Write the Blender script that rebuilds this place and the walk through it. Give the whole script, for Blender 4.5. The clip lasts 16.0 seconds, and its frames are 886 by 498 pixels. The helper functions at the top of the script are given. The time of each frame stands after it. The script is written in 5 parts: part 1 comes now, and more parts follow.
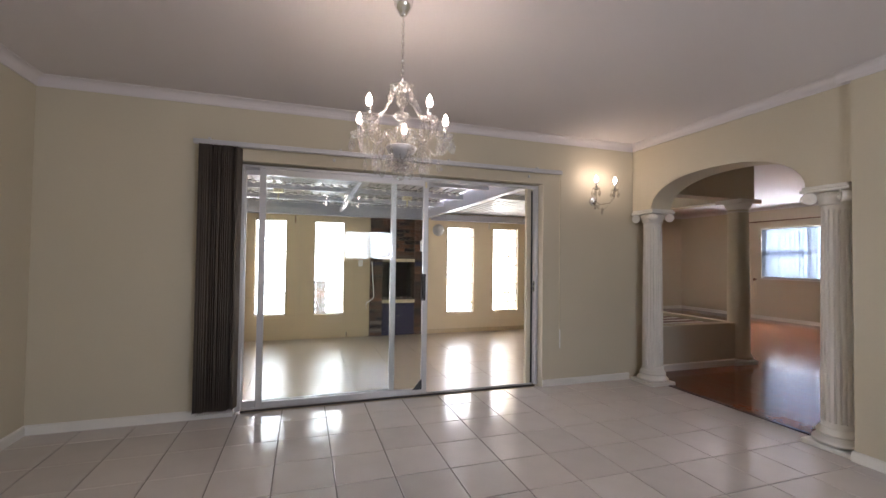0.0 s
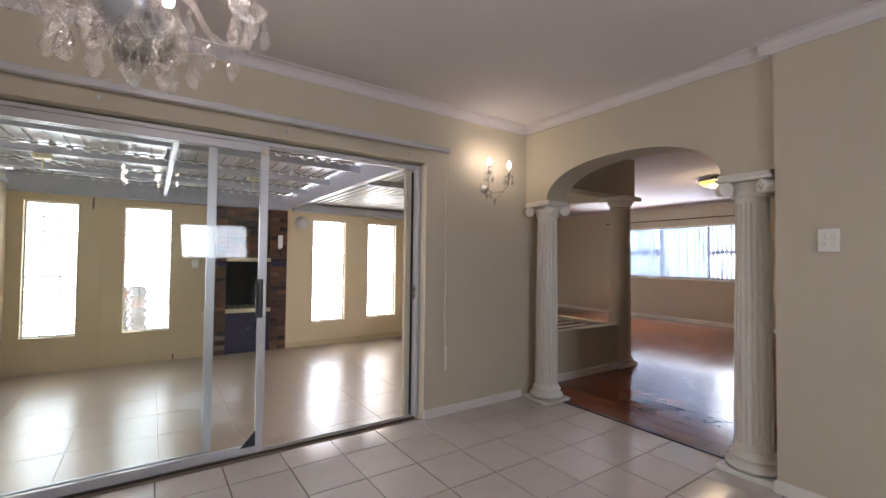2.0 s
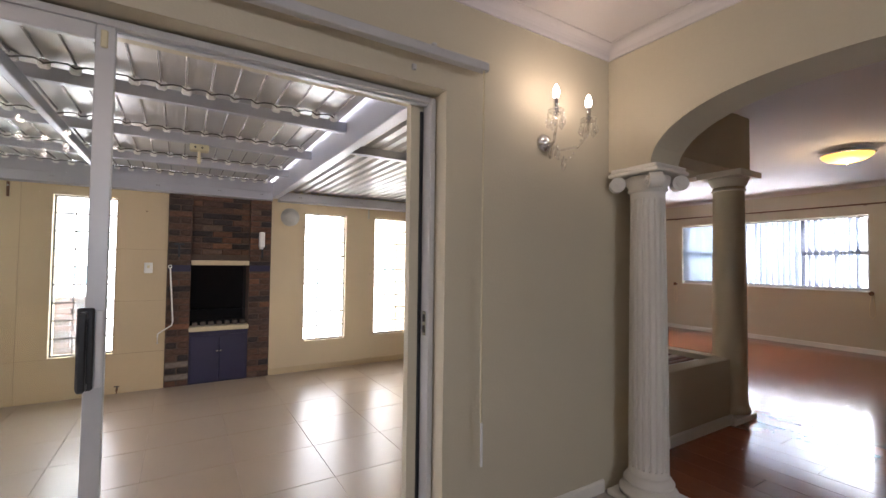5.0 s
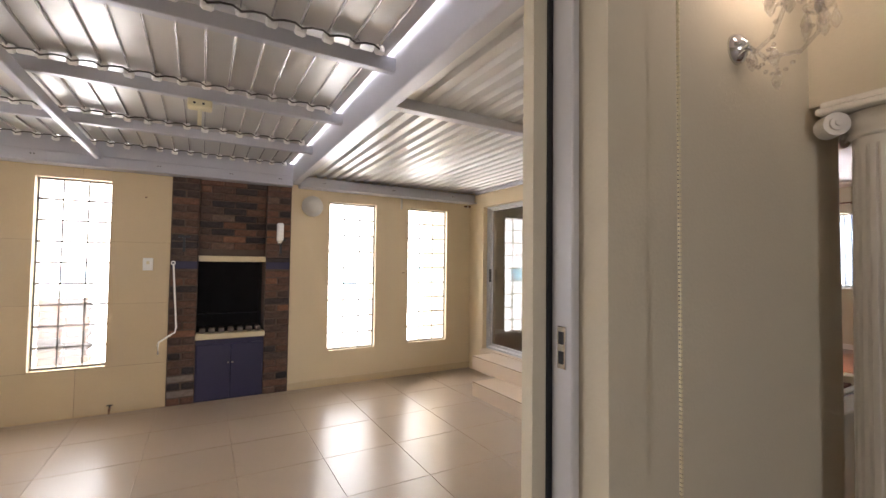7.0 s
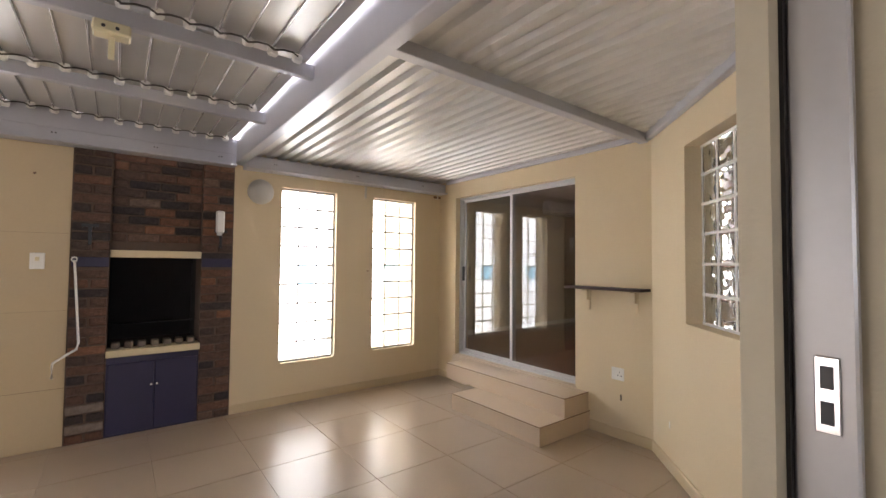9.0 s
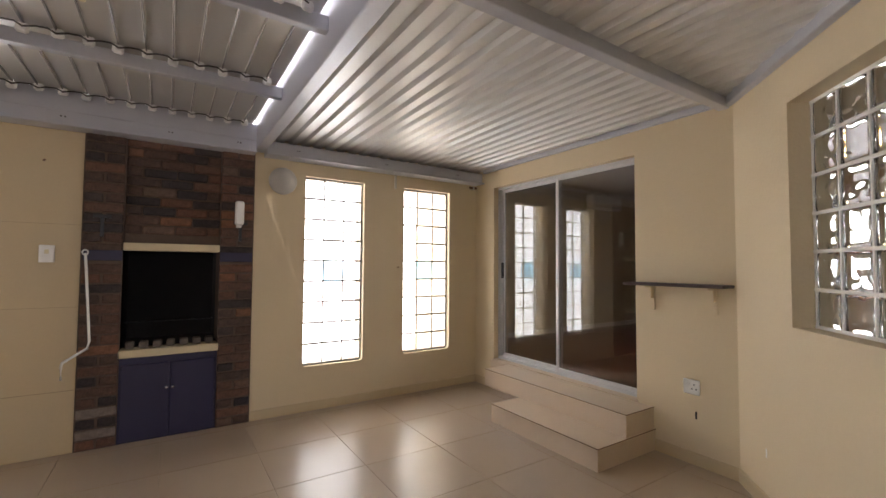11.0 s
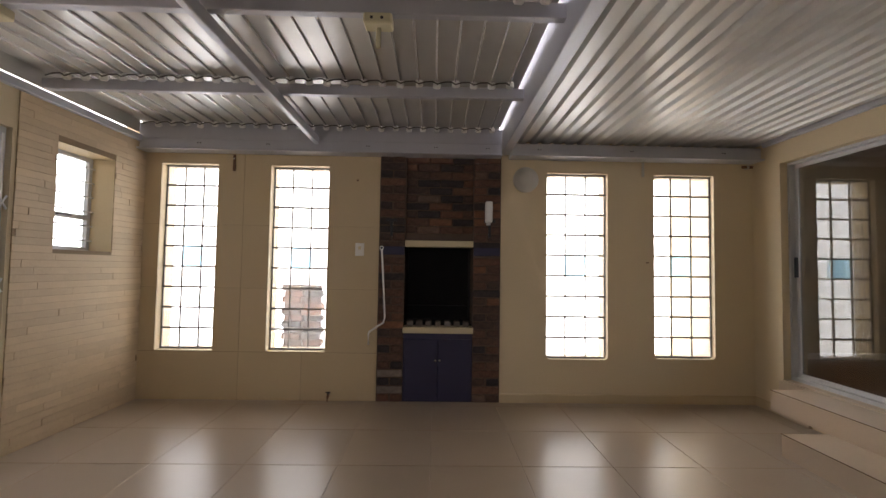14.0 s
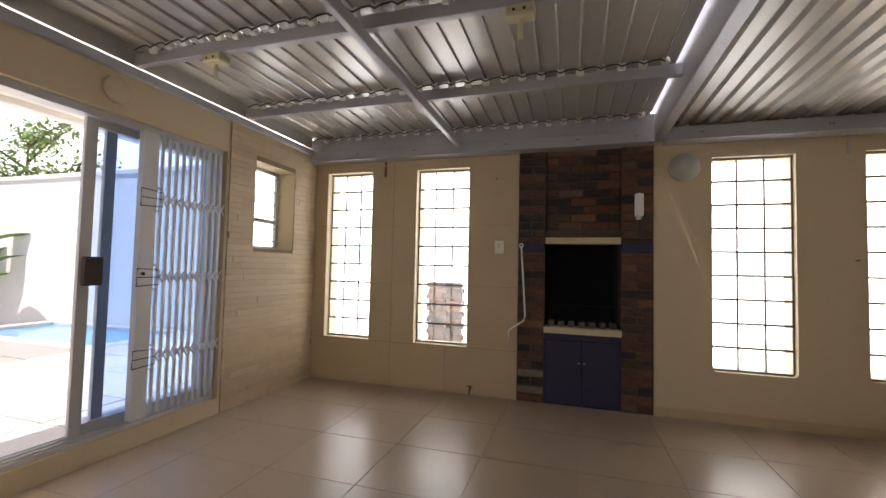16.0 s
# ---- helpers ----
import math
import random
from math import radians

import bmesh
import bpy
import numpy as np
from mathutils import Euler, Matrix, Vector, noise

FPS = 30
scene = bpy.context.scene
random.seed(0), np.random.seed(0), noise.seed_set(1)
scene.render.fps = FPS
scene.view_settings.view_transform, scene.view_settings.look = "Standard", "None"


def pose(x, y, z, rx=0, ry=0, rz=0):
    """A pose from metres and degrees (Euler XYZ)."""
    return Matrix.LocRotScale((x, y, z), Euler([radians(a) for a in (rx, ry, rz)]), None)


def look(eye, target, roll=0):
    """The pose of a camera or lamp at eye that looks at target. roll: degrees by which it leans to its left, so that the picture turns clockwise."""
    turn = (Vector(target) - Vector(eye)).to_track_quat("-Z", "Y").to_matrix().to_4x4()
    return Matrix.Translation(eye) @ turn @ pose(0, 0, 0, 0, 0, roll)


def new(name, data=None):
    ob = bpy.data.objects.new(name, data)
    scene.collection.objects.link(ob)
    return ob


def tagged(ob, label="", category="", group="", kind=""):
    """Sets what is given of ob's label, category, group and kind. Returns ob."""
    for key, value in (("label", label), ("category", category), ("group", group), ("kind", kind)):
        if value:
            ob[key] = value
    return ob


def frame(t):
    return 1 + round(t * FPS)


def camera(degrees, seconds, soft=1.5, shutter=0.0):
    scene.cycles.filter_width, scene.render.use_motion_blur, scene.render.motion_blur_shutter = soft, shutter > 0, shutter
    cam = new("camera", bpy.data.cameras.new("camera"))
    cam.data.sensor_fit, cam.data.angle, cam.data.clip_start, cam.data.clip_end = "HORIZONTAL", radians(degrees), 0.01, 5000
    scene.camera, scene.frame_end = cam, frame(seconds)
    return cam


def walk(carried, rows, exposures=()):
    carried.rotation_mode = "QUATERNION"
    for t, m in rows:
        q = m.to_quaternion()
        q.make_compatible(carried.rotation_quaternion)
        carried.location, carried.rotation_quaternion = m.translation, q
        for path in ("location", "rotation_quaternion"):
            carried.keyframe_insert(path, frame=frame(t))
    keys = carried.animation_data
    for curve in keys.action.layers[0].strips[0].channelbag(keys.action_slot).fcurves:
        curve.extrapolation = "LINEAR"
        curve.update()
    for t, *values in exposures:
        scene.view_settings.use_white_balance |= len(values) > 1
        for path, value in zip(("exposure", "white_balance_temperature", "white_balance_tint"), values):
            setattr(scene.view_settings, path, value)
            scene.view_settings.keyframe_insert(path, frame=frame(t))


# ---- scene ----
cam = camera(92.6, 16.0)
PATH = [
    (0, (0.753, 0.693, 1.368), (1.379, 2.592, 1.418), 0.7),
    (0.5, (0.867, 0.923, 1.363), (1.6, 2.784, 1.417), 0.6),
    (1, (0.999, 1.168, 1.376), (1.876, 2.964, 1.43), 0.6),
    (1.5, (1.122, 1.399, 1.369), (2.164, 3.106, 1.422), 0.6),
    (2, (1.282, 1.637, 1.37), (2.415, 3.285, 1.423), 0.7),
    (2.5, (1.414, 1.866, 1.37), (2.559, 3.504, 1.422), 0.6),
    (3, (1.57, 2.118, 1.375), (2.72, 3.753, 1.425), 0.6),
    (3.5, (1.741, 2.347, 1.393), (2.895, 3.98, 1.445), 0.5),
    (4, (1.898, 2.561, 1.386), (3.045, 4.198, 1.439), 0.6),
    (4.5, (2.055, 2.791, 1.391), (3.153, 4.461, 1.448), 0.7),
    (7, (2.32, 4.001, 1.311), (3.305, 5.74, 1.383), 0.7),
    (7.5, (2.264, 4.207, 1.304), (3.329, 5.898, 1.375), 0.8),
    (8, (2.246, 4.389, 1.303), (3.429, 6.001, 1.366), 0.6),
    (10.5, (2.533, 5.049, 1.219), (3.763, 6.625, 1.292), 0.5),
    (11, (2.574, 5.092, 1.205), (3.661, 6.769, 1.286), 0.4),
    (11.5, (2.603, 5.11, 1.194), (3.514, 6.889, 1.276), 0.6),
    (12, (2.634, 5.107, 1.172), (3.364, 6.967, 1.26), 0.7),
    (12.5, (2.622, 5.121, 1.134), (3.175, 7.04, 1.231), 0.7),
    (13, (2.604, 5.118, 1.133), (2.997, 7.076, 1.224), 0.9),
    (13.5, (2.593, 5.101, 1.111), (2.812, 7.087, 1.203), 0.9),
    (14, (2.573, 5.078, 1.109), (2.609, 7.076, 1.198), 0.9),
    (14.5, (2.537, 5.072, 1.096), (2.4, 7.066, 1.185), 1.0),
    (15, (2.56, 5.085, 1.112), (2.243, 7.059, 1.187), 1.1),
    (15.5, (2.55, 5.096, 1.084), (2.083, 7.039, 1.167), 1.2),
    (16, (2.53, 5.085, 1.057), (1.942, 6.995, 1.148), 1.3),
]
walk(cam, [(t, look(eye, target, roll)) for t, eye, target, roll in PATH],
     exposures=[(t, ev, k, 20) for t, ev, k in ((0.0, 1.52, 6200), (2.0, 1.40, 6150), (4.7, 1.34, 6250), (6.8, 1.44, 6650), (8.2, 1.30, 6650), (10.3, 1.04, 6650), (11.5, 0.72, 6700), (12.5, 0.48, 6700), (13.5, 0.18, 6750), (16.0, 0.18, 6850))])

# ---- daylight ----
SUN_ELEVATION, SUN_AZIMUTH = radians(60), radians(218)   # azimuth clockwise from +y
world = bpy.data.worlds.new("sky_world")
scene.world = world
world.use_nodes = True
wn = world.node_tree.nodes
sky = wn.new("ShaderNodeTexSky")
sky.sky_type = "NISHITA"
sky.sun_disc = False
sky.sun_elevation = SUN_ELEVATION
sky.sun_rotation = SUN_AZIMUTH
world.node_tree.links.new(sky.outputs[0], wn["Background"].inputs[0])
wn["Background"].inputs[1].default_value = 0.15
sun_data = bpy.data.lights.new("sun", "SUN")
sun_data.energy = 5.0
sun_data.angle = radians(0.5)
sun_data.color = (1.0, 0.95, 0.88)
sun = new("sun", sun_data)
sun.matrix_world = look((0, 0, 20), Vector((0, 0, 20)) - Vector((math.sin(SUN_AZIMUTH) * math.cos(SUN_ELEVATION), math.cos(SUN_AZIMUTH) * math.cos(SUN_ELEVATION), math.sin(SUN_ELEVATION))))


def window_light(name, where, target, w, h, energy, color=(0.93, 0.97, 1.0)):
    """The sky's light coming in at an opening."""
    data = bpy.data.lights.new(name, "AREA")
    data.shape, data.size, data.size_y, data.energy, data.color = "RECTANGLE", w, h, energy, color
    ob = new(name, data)
    ob.matrix_world = look(where, target)
    return ob


window_light("window_light", (2.36, -2.02, 1.7), (1.5, 0, 1.35), 1.25, 0.7, 25, (0.86, 0.93, 1.0))
window_light("window_light", (11.74, 6.71, 1.62), (9, 6.71, 1.3), 2.9, 1.16, 125, (0.93, 0.96, 1.0))
window_light("window_light", (-0.42, 6.1, 1.0), (2.4, 6.0, 1.2), 1.3, 1.85, 5.0, (1.0, 0.94, 0.85))


def point_light(name, where, energy, size, color):
    data = bpy.data.lights.new(name, "POINT")
    data.energy, data.shadow_soft_size, data.color = energy, size, color
    ob = new(name, data)
    ob.location = where
    return ob


WARM = (1.0, 0.80, 0.62)


# ---- materials ----
def material(name, color, rough=0.5, metal=0.0, spots=0.06, spot_scale=3.0, grain=0.03, grain_scale=60.0, bump=0.0, bump_scale=None, per_object=0.0, island=False, spec=0.5, tint=None):
    """A surface with variation at two scales, and fine relief."""
    m = bpy.data.materials.new(name)
    m.use_nodes = True
    t = m.node_tree
    n, l = t.nodes, t.links
    p = n["Principled BSDF"]
    p.inputs["Roughness"].default_value = rough
    p.inputs["Metallic"].default_value = metal
    p.inputs["Specular IOR Level"].default_value = spec
    geo = n.new("ShaderNodeTexCoord")
    big = n.new("ShaderNodeTexNoise")
    big.inputs["Scale"].default_value = spot_scale
    big.inputs["Detail"].default_value = 5
    fine = n.new("ShaderNodeTexNoise")
    fine.inputs["Scale"].default_value = grain_scale
    fine.inputs["Detail"].default_value = 3
    for x in (big, fine):
        l.new(geo.outputs["Object"], x.inputs["Vector"])

    def math_node(op, a, b):
        k = n.new("ShaderNodeMath")
        k.operation = op
        for i, v in enumerate((a, b)):
            if isinstance(v, (int, float)):
                k.inputs[i].default_value = v
            else:
                l.new(v, k.inputs[i])
        return k.outputs[0]

    v = math_node("ADD", math_node("MULTIPLY", math_node("SUBTRACT", big.outputs["Fac"], 0.5), spots * 3),
                  math_node("MULTIPLY", math_node("SUBTRACT", fine.outputs["Fac"], 0.5), grain * 3))
    if per_object:
        info = n.new("ShaderNodeObjectInfo")
        r = info.outputs["Random"]
        if island:
            g = n.new("ShaderNodeNewGeometry")
            r = g.outputs["Random Per Island"]
        v = math_node("ADD", v, math_node("MULTIPLY", math_node("SUBTRACT", r, 0.5), per_object * 2))
    v = math_node("ADD", v, 1.0)
    scale = n.new("ShaderNodeVectorMath")
    scale.operation = "SCALE"
    scale.inputs[0].default_value = color
    l.new(v, scale.inputs["Scale"])
    if tint is None:
        l.new(scale.outputs[0], p.inputs["Base Color"])
    else:
        mix = n.new("ShaderNodeMix")
        mix.data_type = "RGBA"
        mix.inputs[7].default_value = (*tint, 1)
        l.new(scale.outputs[0], mix.inputs[6])
        ramp = math_node("MULTIPLY", math_node("SUBTRACT", big.outputs["Fac"], 0.5), 4.0)
        clamp = n.new("ShaderNodeClamp")
        l.new(ramp, clamp.inputs[0])
        l.new(clamp.outputs[0], mix.inputs[0])
        l.new(mix.outputs[2], p.inputs["Base Color"])
    rr = math_node("ADD", math_node("MULTIPLY", math_node("SUBTRACT", big.outputs["Fac"], 0.5), 0.05), rough)
    l.new(rr, p.inputs["Roughness"])
    if bump:
        b = n.new("ShaderNodeBump")
        b.inputs["Strength"].default_value = bump
        b.inputs["Distance"].default_value = 0.01
        h = fine
        if bump_scale:
            h = n.new("ShaderNodeTexNoise")
            h.inputs["Scale"].default_value = bump_scale
            h.inputs["Detail"].default_value = 4
            l.new(geo.outputs["Object"], h.inputs["Vector"])
        l.new(h.outputs["Fac"], b.inputs["Height"])
        l.new(b.outputs[0], p.inputs["Normal"])
    return m


def glow(name, color, strength):
    m = bpy.data.materials.new(name)
    m.use_nodes = True
    p = m.node_tree.nodes["Principled BSDF"]
    p.inputs["Base Color"].default_value = (*color, 1)
    p.inputs["Emission Color"].default_value = (*color, 1)
    p.inputs["Emission Strength"].default_value = strength
    return m


def clear_glass(name, color, gloss=0.08, rough=0.0, diffuse=0.0, ripple=0.0, ripple_scale=14.0):
    """Thin glass: what lies behind it shows, with a faint reflection that grows at the edge."""
    m = bpy.data.materials.new(name)
    m.use_nodes = True
    t = m.node_tree
    n, l = t.nodes, t.links
    n.remove(n["Principled BSDF"])
    clear = n.new("ShaderNodeBsdfTransparent")
    clear.inputs[0].default_value = (*color, 1)
    shine = n.new("ShaderNodeBsdfGlossy")
    shine.inputs["Roughness"].default_value = rough
    face = n.new("ShaderNodeLayerWeight")
    face.inputs["Blend"].default_value = 0.5
    power = n.new("ShaderNodeMath")
    power.operation = "POWER"
    l.new(face.outputs["Facing"], power.inputs[0])
    power.inputs[1].default_value = 4.0
    gain = n.new("ShaderNodeMath")
    gain.operation = "MULTIPLY_ADD"
    l.new(power.outputs[0], gain.inputs[0])
    gain.inputs[1].default_value = 0.8
    gain.inputs[2].default_value = gloss * 0.45
    mix = n.new("ShaderNodeMixShader")
    l.new(gain.outputs[0], mix.inputs[0])
    first = clear.outputs[0]
    if diffuse:
        milk = n.new("ShaderNodeBsdfTranslucent")
        milk.inputs[0].default_value = (*color, 1)
        m2 = n.new("ShaderNodeMixShader")
        m2.inputs[0].default_value = diffuse
        l.new(clear.outputs[0], m2.inputs[1])
        l.new(milk.outputs[0], m2.inputs[2])
        first = m2.outputs[0]
    l.new(first, mix.inputs[1])
    l.new(shine.outputs[0], mix.inputs[2])
    if ripple:
        co = n.new("ShaderNodeTexCoord")
        noi = n.new("ShaderNodeTexNoise")
        noi.inputs["Scale"].default_value = ripple_scale
        l.new(co.outputs["Object"], noi.inputs["Vector"])
        b = n.new("ShaderNodeBump")
        b.inputs["Strength"].default_value = ripple
        b.inputs["Distance"].default_value = 0.05
        l.new(noi.outputs["Fac"], b.inputs["Height"])
        l.new(b.outputs[0], shine.inputs["Normal"])
        l.new(b.outputs[0], face.inputs["Normal"])
    l.new(mix.outputs[0], n["Material Output"].inputs[0])
    return m


M_PLASTER = material("cream_plaster", (0.59, 0.532, 0.400), 0.75, spots=0.02, spot_scale=1.5, grain=0.015, bump=0.12, bump_scale=90)
M_PATIO = material("yellow_plaster", (0.66, 0.54, 0.35), 0.7, spots=0.03, spot_scale=1.2, grain=0.015, bump=0.15, bump_scale=60)
M_CEIL = material("white_ceiling", (0.70, 0.66, 0.65), 0.85, spots=0.02, spot_scale=0.8, grain=0.01, bump=0.05)
M_TRIM = material("white_gloss_paint", (0.78, 0.76, 0.70), 0.4, spots=0.03, grain=0.02)
M_COLUMN = material("white_column_paint", (0.78, 0.75, 0.68), 0.45, spots=0.04, spot_scale=4, grain=0.02, bump=0.08)
M_TILE = material("glazed_floor_tile", (0.60, 0.555, 0.52), 0.13, spots=0.05, spot_scale=5, grain=0.02, per_object=0.05)
M_GROUT = material("grey_grout", (0.17, 0.15, 0.135), 0.85, spots=0.1, spot_scale=4)
M_PTILE = material("polished_beige_porcelain", (0.42, 0.330, 0.240), 0.29, spots=0.05, spot_scale=2.5, grain=0.02, per_object=0.03)
# Rougher floor tile copy, paler to paint in the light on the steps.
M_STEP = material("brightened_step_tile", (0.60, 0.475, 0.345), 0.42, spots=0.05, spot_scale=2.5, grain=0.03, per_object=0.03)
M_PGROUT = material("beige_grout", (0.42, 0.34, 0.24), 0.8, spots=0.05)
M_WTILE = material("beige_wall_tile", (0.56, 0.44, 0.27), 0.42, spots=0.05, spot_scale=2.0, grain=0.02, per_object=0.03)
M_STRIP = material("stone_strip_cladding", (0.55, 0.42, 0.27), 0.6, spots=0.08, spot_scale=6, grain=0.05, bump=0.2, per_object=0.09)
M_STRIPJ = material("cladding_joint", (0.25, 0.18, 0.11), 0.9)
M_WOOD = material("red_brown_floor_board", (0.20, 0.062, 0.028), 0.14, spots=0.12, spot_scale=4, grain=0.06, grain_scale=30, per_object=0.12)
M_WOODJ = material("dark_board_gap", (0.05, 0.02, 0.012), 0.8)
M_BRONZE = material("dark_door_track", (0.09, 0.08, 0.07), 0.5, 0.4, spots=0.1)
M_ALU = material("grey_aluminium", (0.58, 0.58, 0.585), 0.35, 0.25, spots=0.04, grain=0.02)
M_ALUW = material("white_aluminium", (0.74, 0.73, 0.72), 0.35, 0.1, spots=0.03)
M_STEEL = material("painted_steel_beam", (0.50, 0.50, 0.54), 0.38, 0.15, spots=0.07, spot_scale=2.5, grain=0.03)
M_LOUVRE = material("coated_aluminium_louvre", (0.56, 0.54, 0.51), 0.32, 0.4, spots=0.05, spot_scale=2.0, grain=0.02, per_object=0.02)
M_SHEET = material("white_corrugated_sheet", (0.66, 0.64, 0.61), 0.36, 0.15, spots=0.05, spot_scale=1.5, grain=0.02)
# Paler than the louvre: the lip's window reflections are put into its colour.
M_LIP = material("louvre_edge_glint", (0.80, 0.79, 0.77), 0.22, 0.55, spots=0.04)
M_CAP = material("white_end_cap_plastic", (0.90, 0.89, 0.85), 0.4, spots=0.08)
M_LINK = material("dark_steel_link", (0.10, 0.09, 0.08), 0.45, 0.6, spots=0.1)
M_CLIP = material("steel_pivot", (0.55, 0.52, 0.45), 0.3, 0.8)
M_BRICK = material("clinker_brick", (0.17, 0.075, 0.042), 0.82, spots=0.55, spot_scale=20, grain=0.22, grain_scale=80, bump=0.8, bump_scale=45, per_object=0.25)


def brick_colours(m):
    """Each brick its own firing: grey-black, brown, red, orange."""
    n, l = m.node_tree.nodes, m.node_tree.links
    info = n.new("ShaderNodeObjectInfo")
    ramp = n.new("ShaderNodeValToRGB")
    e = ramp.color_ramp.elements
    e[0].position, e[0].color = 0.0, (0.042, 0.032, 0.029, 1)
    e[1].position, e[1].color = 1.0, (0.19, 0.088, 0.044, 1)
    for p, c in ((0.12, (0.05, 0.036, 0.031, 1)), (0.3, (0.085, 0.050, 0.035, 1)), (0.55, (0.105, 0.053, 0.034, 1)), (0.75, (0.13, 0.058, 0.033, 1)), (0.86, (0.12, 0.078, 0.054, 1)), (0.95, (0.16, 0.07, 0.036, 1))):
        k = e.new(p)
        k.color = c
    l.new(info.outputs["Random"], ramp.inputs[0])
    sc = [x for x in n if x.type == "VECT_MATH"][0]
    l.new(ramp.outputs[0], sc.inputs[0])


brick_colours(M_BRICK)
M_MORTAR = material("brown_mortar", (0.115, 0.078, 0.056), 0.95, spots=0.15, spot_scale=10, bump=0.3)
M_FIRE = material("scorched_fire_brick", (0.15, 0.12, 0.095), 0.9, spots=0.35, spot_scale=20, bump=0.4)
M_WHITEBRICK = material("whitewashed_brick", (0.20, 0.155, 0.125), 0.85, spots=0.4, spot_scale=18, grain=0.2, bump=0.5, bump_scale=40)
M_SOOT = material("sooty_firebox", (0.014, 0.012, 0.011), 0.9, spots=0.2, spot_scale=8, bump=0.2)
M_NAVY = material("navy_painted_door", (0.020, 0.016, 0.05), 0.45, spots=0.1, spot_scale=5, grain=0.06)
M_FROST = material("frosted_lamp_glass", (0.50, 0.48, 0.43), 0.35, spots=0.08)
M_CREAM = material("cream_lintel_paint", (0.62, 0.52, 0.33), 0.6, spots=0.08, spot_scale=6)
M_BLIND = material("dark_taupe_blind", (0.12, 0.10, 0.08), 0.7, spots=0.1, grain=0.08, grain_scale=120)
M_WBLIND = clear_glass("white_blind_fabric", (0.30, 0.33, 0.38), gloss=0.02, rough=0.6, diffuse=0.95)
M_CHROME = material("chrome", (0.72, 0.72, 0.72), 0.12, 1.0, spots=0.03)
M_BLACK = material("black_plastic", (0.02, 0.02, 0.022), 0.35)
M_WHITE = material("white_plastic", (0.80, 0.79, 0.75), 0.35, spots=0.02)
M_IVORY = material("yellowed_plastic", (0.70, 0.63, 0.42), 0.45, spots=0.06)
M_DARKWOOD = material("dark_varnished_wood", (0.045, 0.022, 0.02), 0.5, spots=0.12, grain=0.08)
M_POLE = material("brown_wood_pole", (0.16, 0.075, 0.035), 0.4, spots=0.1)
M_STRIPE_R = material("dark_red_slat", (0.12, 0.018, 0.015), 0.35, spots=0.1)
M_GLASS = clear_glass("window_glass", (0.93, 0.95, 0.94), gloss=0.04)
M_BLUEGLASS = clear_glass("blue_tinted_glass", (0.78, 0.86, 0.97), gloss=0.075)
M_TINT = clear_glass("tinted_glass", (0.60, 0.60, 0.58), gloss=0.20)
M_BLOCK = clear_glass("clear_glass_block", (0.93, 0.95, 0.95), gloss=0.09, rough=0.06, diffuse=0.06, ripple=0.5)
M_WAVE = material("pressed_wavy_glass", (0.93, 0.96, 0.95), 0.02, spots=0.0, grain=0.0)
M_WAVE.node_tree.nodes["Principled BSDF"].inputs["Transmission Weight"].default_value = 1.0
M_WAVE.node_tree.nodes["Principled BSDF"].inputs["IOR"].default_value = 1.35
M_BLUEBLOCK = clear_glass("blue_glass_block", (0.52, 0.73, 0.82), gloss=0.09, rough=0.06, diffuse=0.25, ripple=0.5)
M_BLOCKJ = material("grey_block_joint", (0.25, 0.235, 0.21), 0.8, spots=0.05)
M_CRYSTAL = clear_glass("cut_crystal", (0.95, 0.94, 0.93), gloss=0.22, rough=0.04, diffuse=0.06, ripple=0.6, ripple_scale=60)
M_BULB = glow("lit_candle_bulb", (1.0, 0.86, 0.72), 14.0)
M_DISH = glow("lit_alabaster_dish", (1.0, 0.66, 0.16), 0.55)
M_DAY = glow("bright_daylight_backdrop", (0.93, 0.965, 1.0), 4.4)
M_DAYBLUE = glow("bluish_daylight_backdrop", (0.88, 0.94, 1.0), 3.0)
M_POLY = clear_glass("translucent_sheet", (0.95, 0.96, 0.97), gloss=0.05, rough=0.3, diffuse=1.0)
M_PAVER = material("grey_paver", (0.60, 0.56, 0.53), 0.8, spots=0.08, spot_scale=3, per_object=0.08, bump=0.2)
M_GROUND = material("pale_ground", (0.42, 0.39, 0.35), 0.9, spots=0.1, spot_scale=1.5)
M_OUTWALL = material("white_boundary_wall", (0.84, 0.82, 0.78), 0.85, spots=0.03, spot_scale=1.5, bump=0.15)
M_POOL = material("blue_pool_water", (0.14, 0.42, 0.66), 0.08, spots=0.08, spot_scale=2)
M_LEAF = material("green_leaf", (0.12, 0.24, 0.05), 0.45, spots=0.2, spot_scale=5, per_object=0.3)
M_LEAFY = material("light_green_leaf", (0.24, 0.36, 0.11), 0.5, spots=0.25, spot_scale=3, island=True)
M_SKYCARD = glow("glowing_sky_card", (0.97, 0.985, 1.0), 1.1)
M_BARK = material("palm_bark", (0.18, 0.12, 0.08), 0.9, spots=0.2, bump=0.5)


# ---- builders ----
def box(bm, x0, x1, y0, y1, z0, z1, bev=0.0, seg=1):
    m = Matrix.Translation(((x0 + x1) / 2, (y0 + y1) / 2, (z0 + z1) / 2)) @ Matrix.Diagonal((abs(x1 - x0), abs(y1 - y0), abs(z1 - z0), 1))
    r = bmesh.ops.create_cube(bm, size=1.0, matrix=m)
    if bev:
        es = list({e for v in r["verts"] for e in v.link_edges})
        bmesh.ops.bevel(bm, geom=es, offset=bev, segments=seg, affect="EDGES", profile=0.5)
    return bm


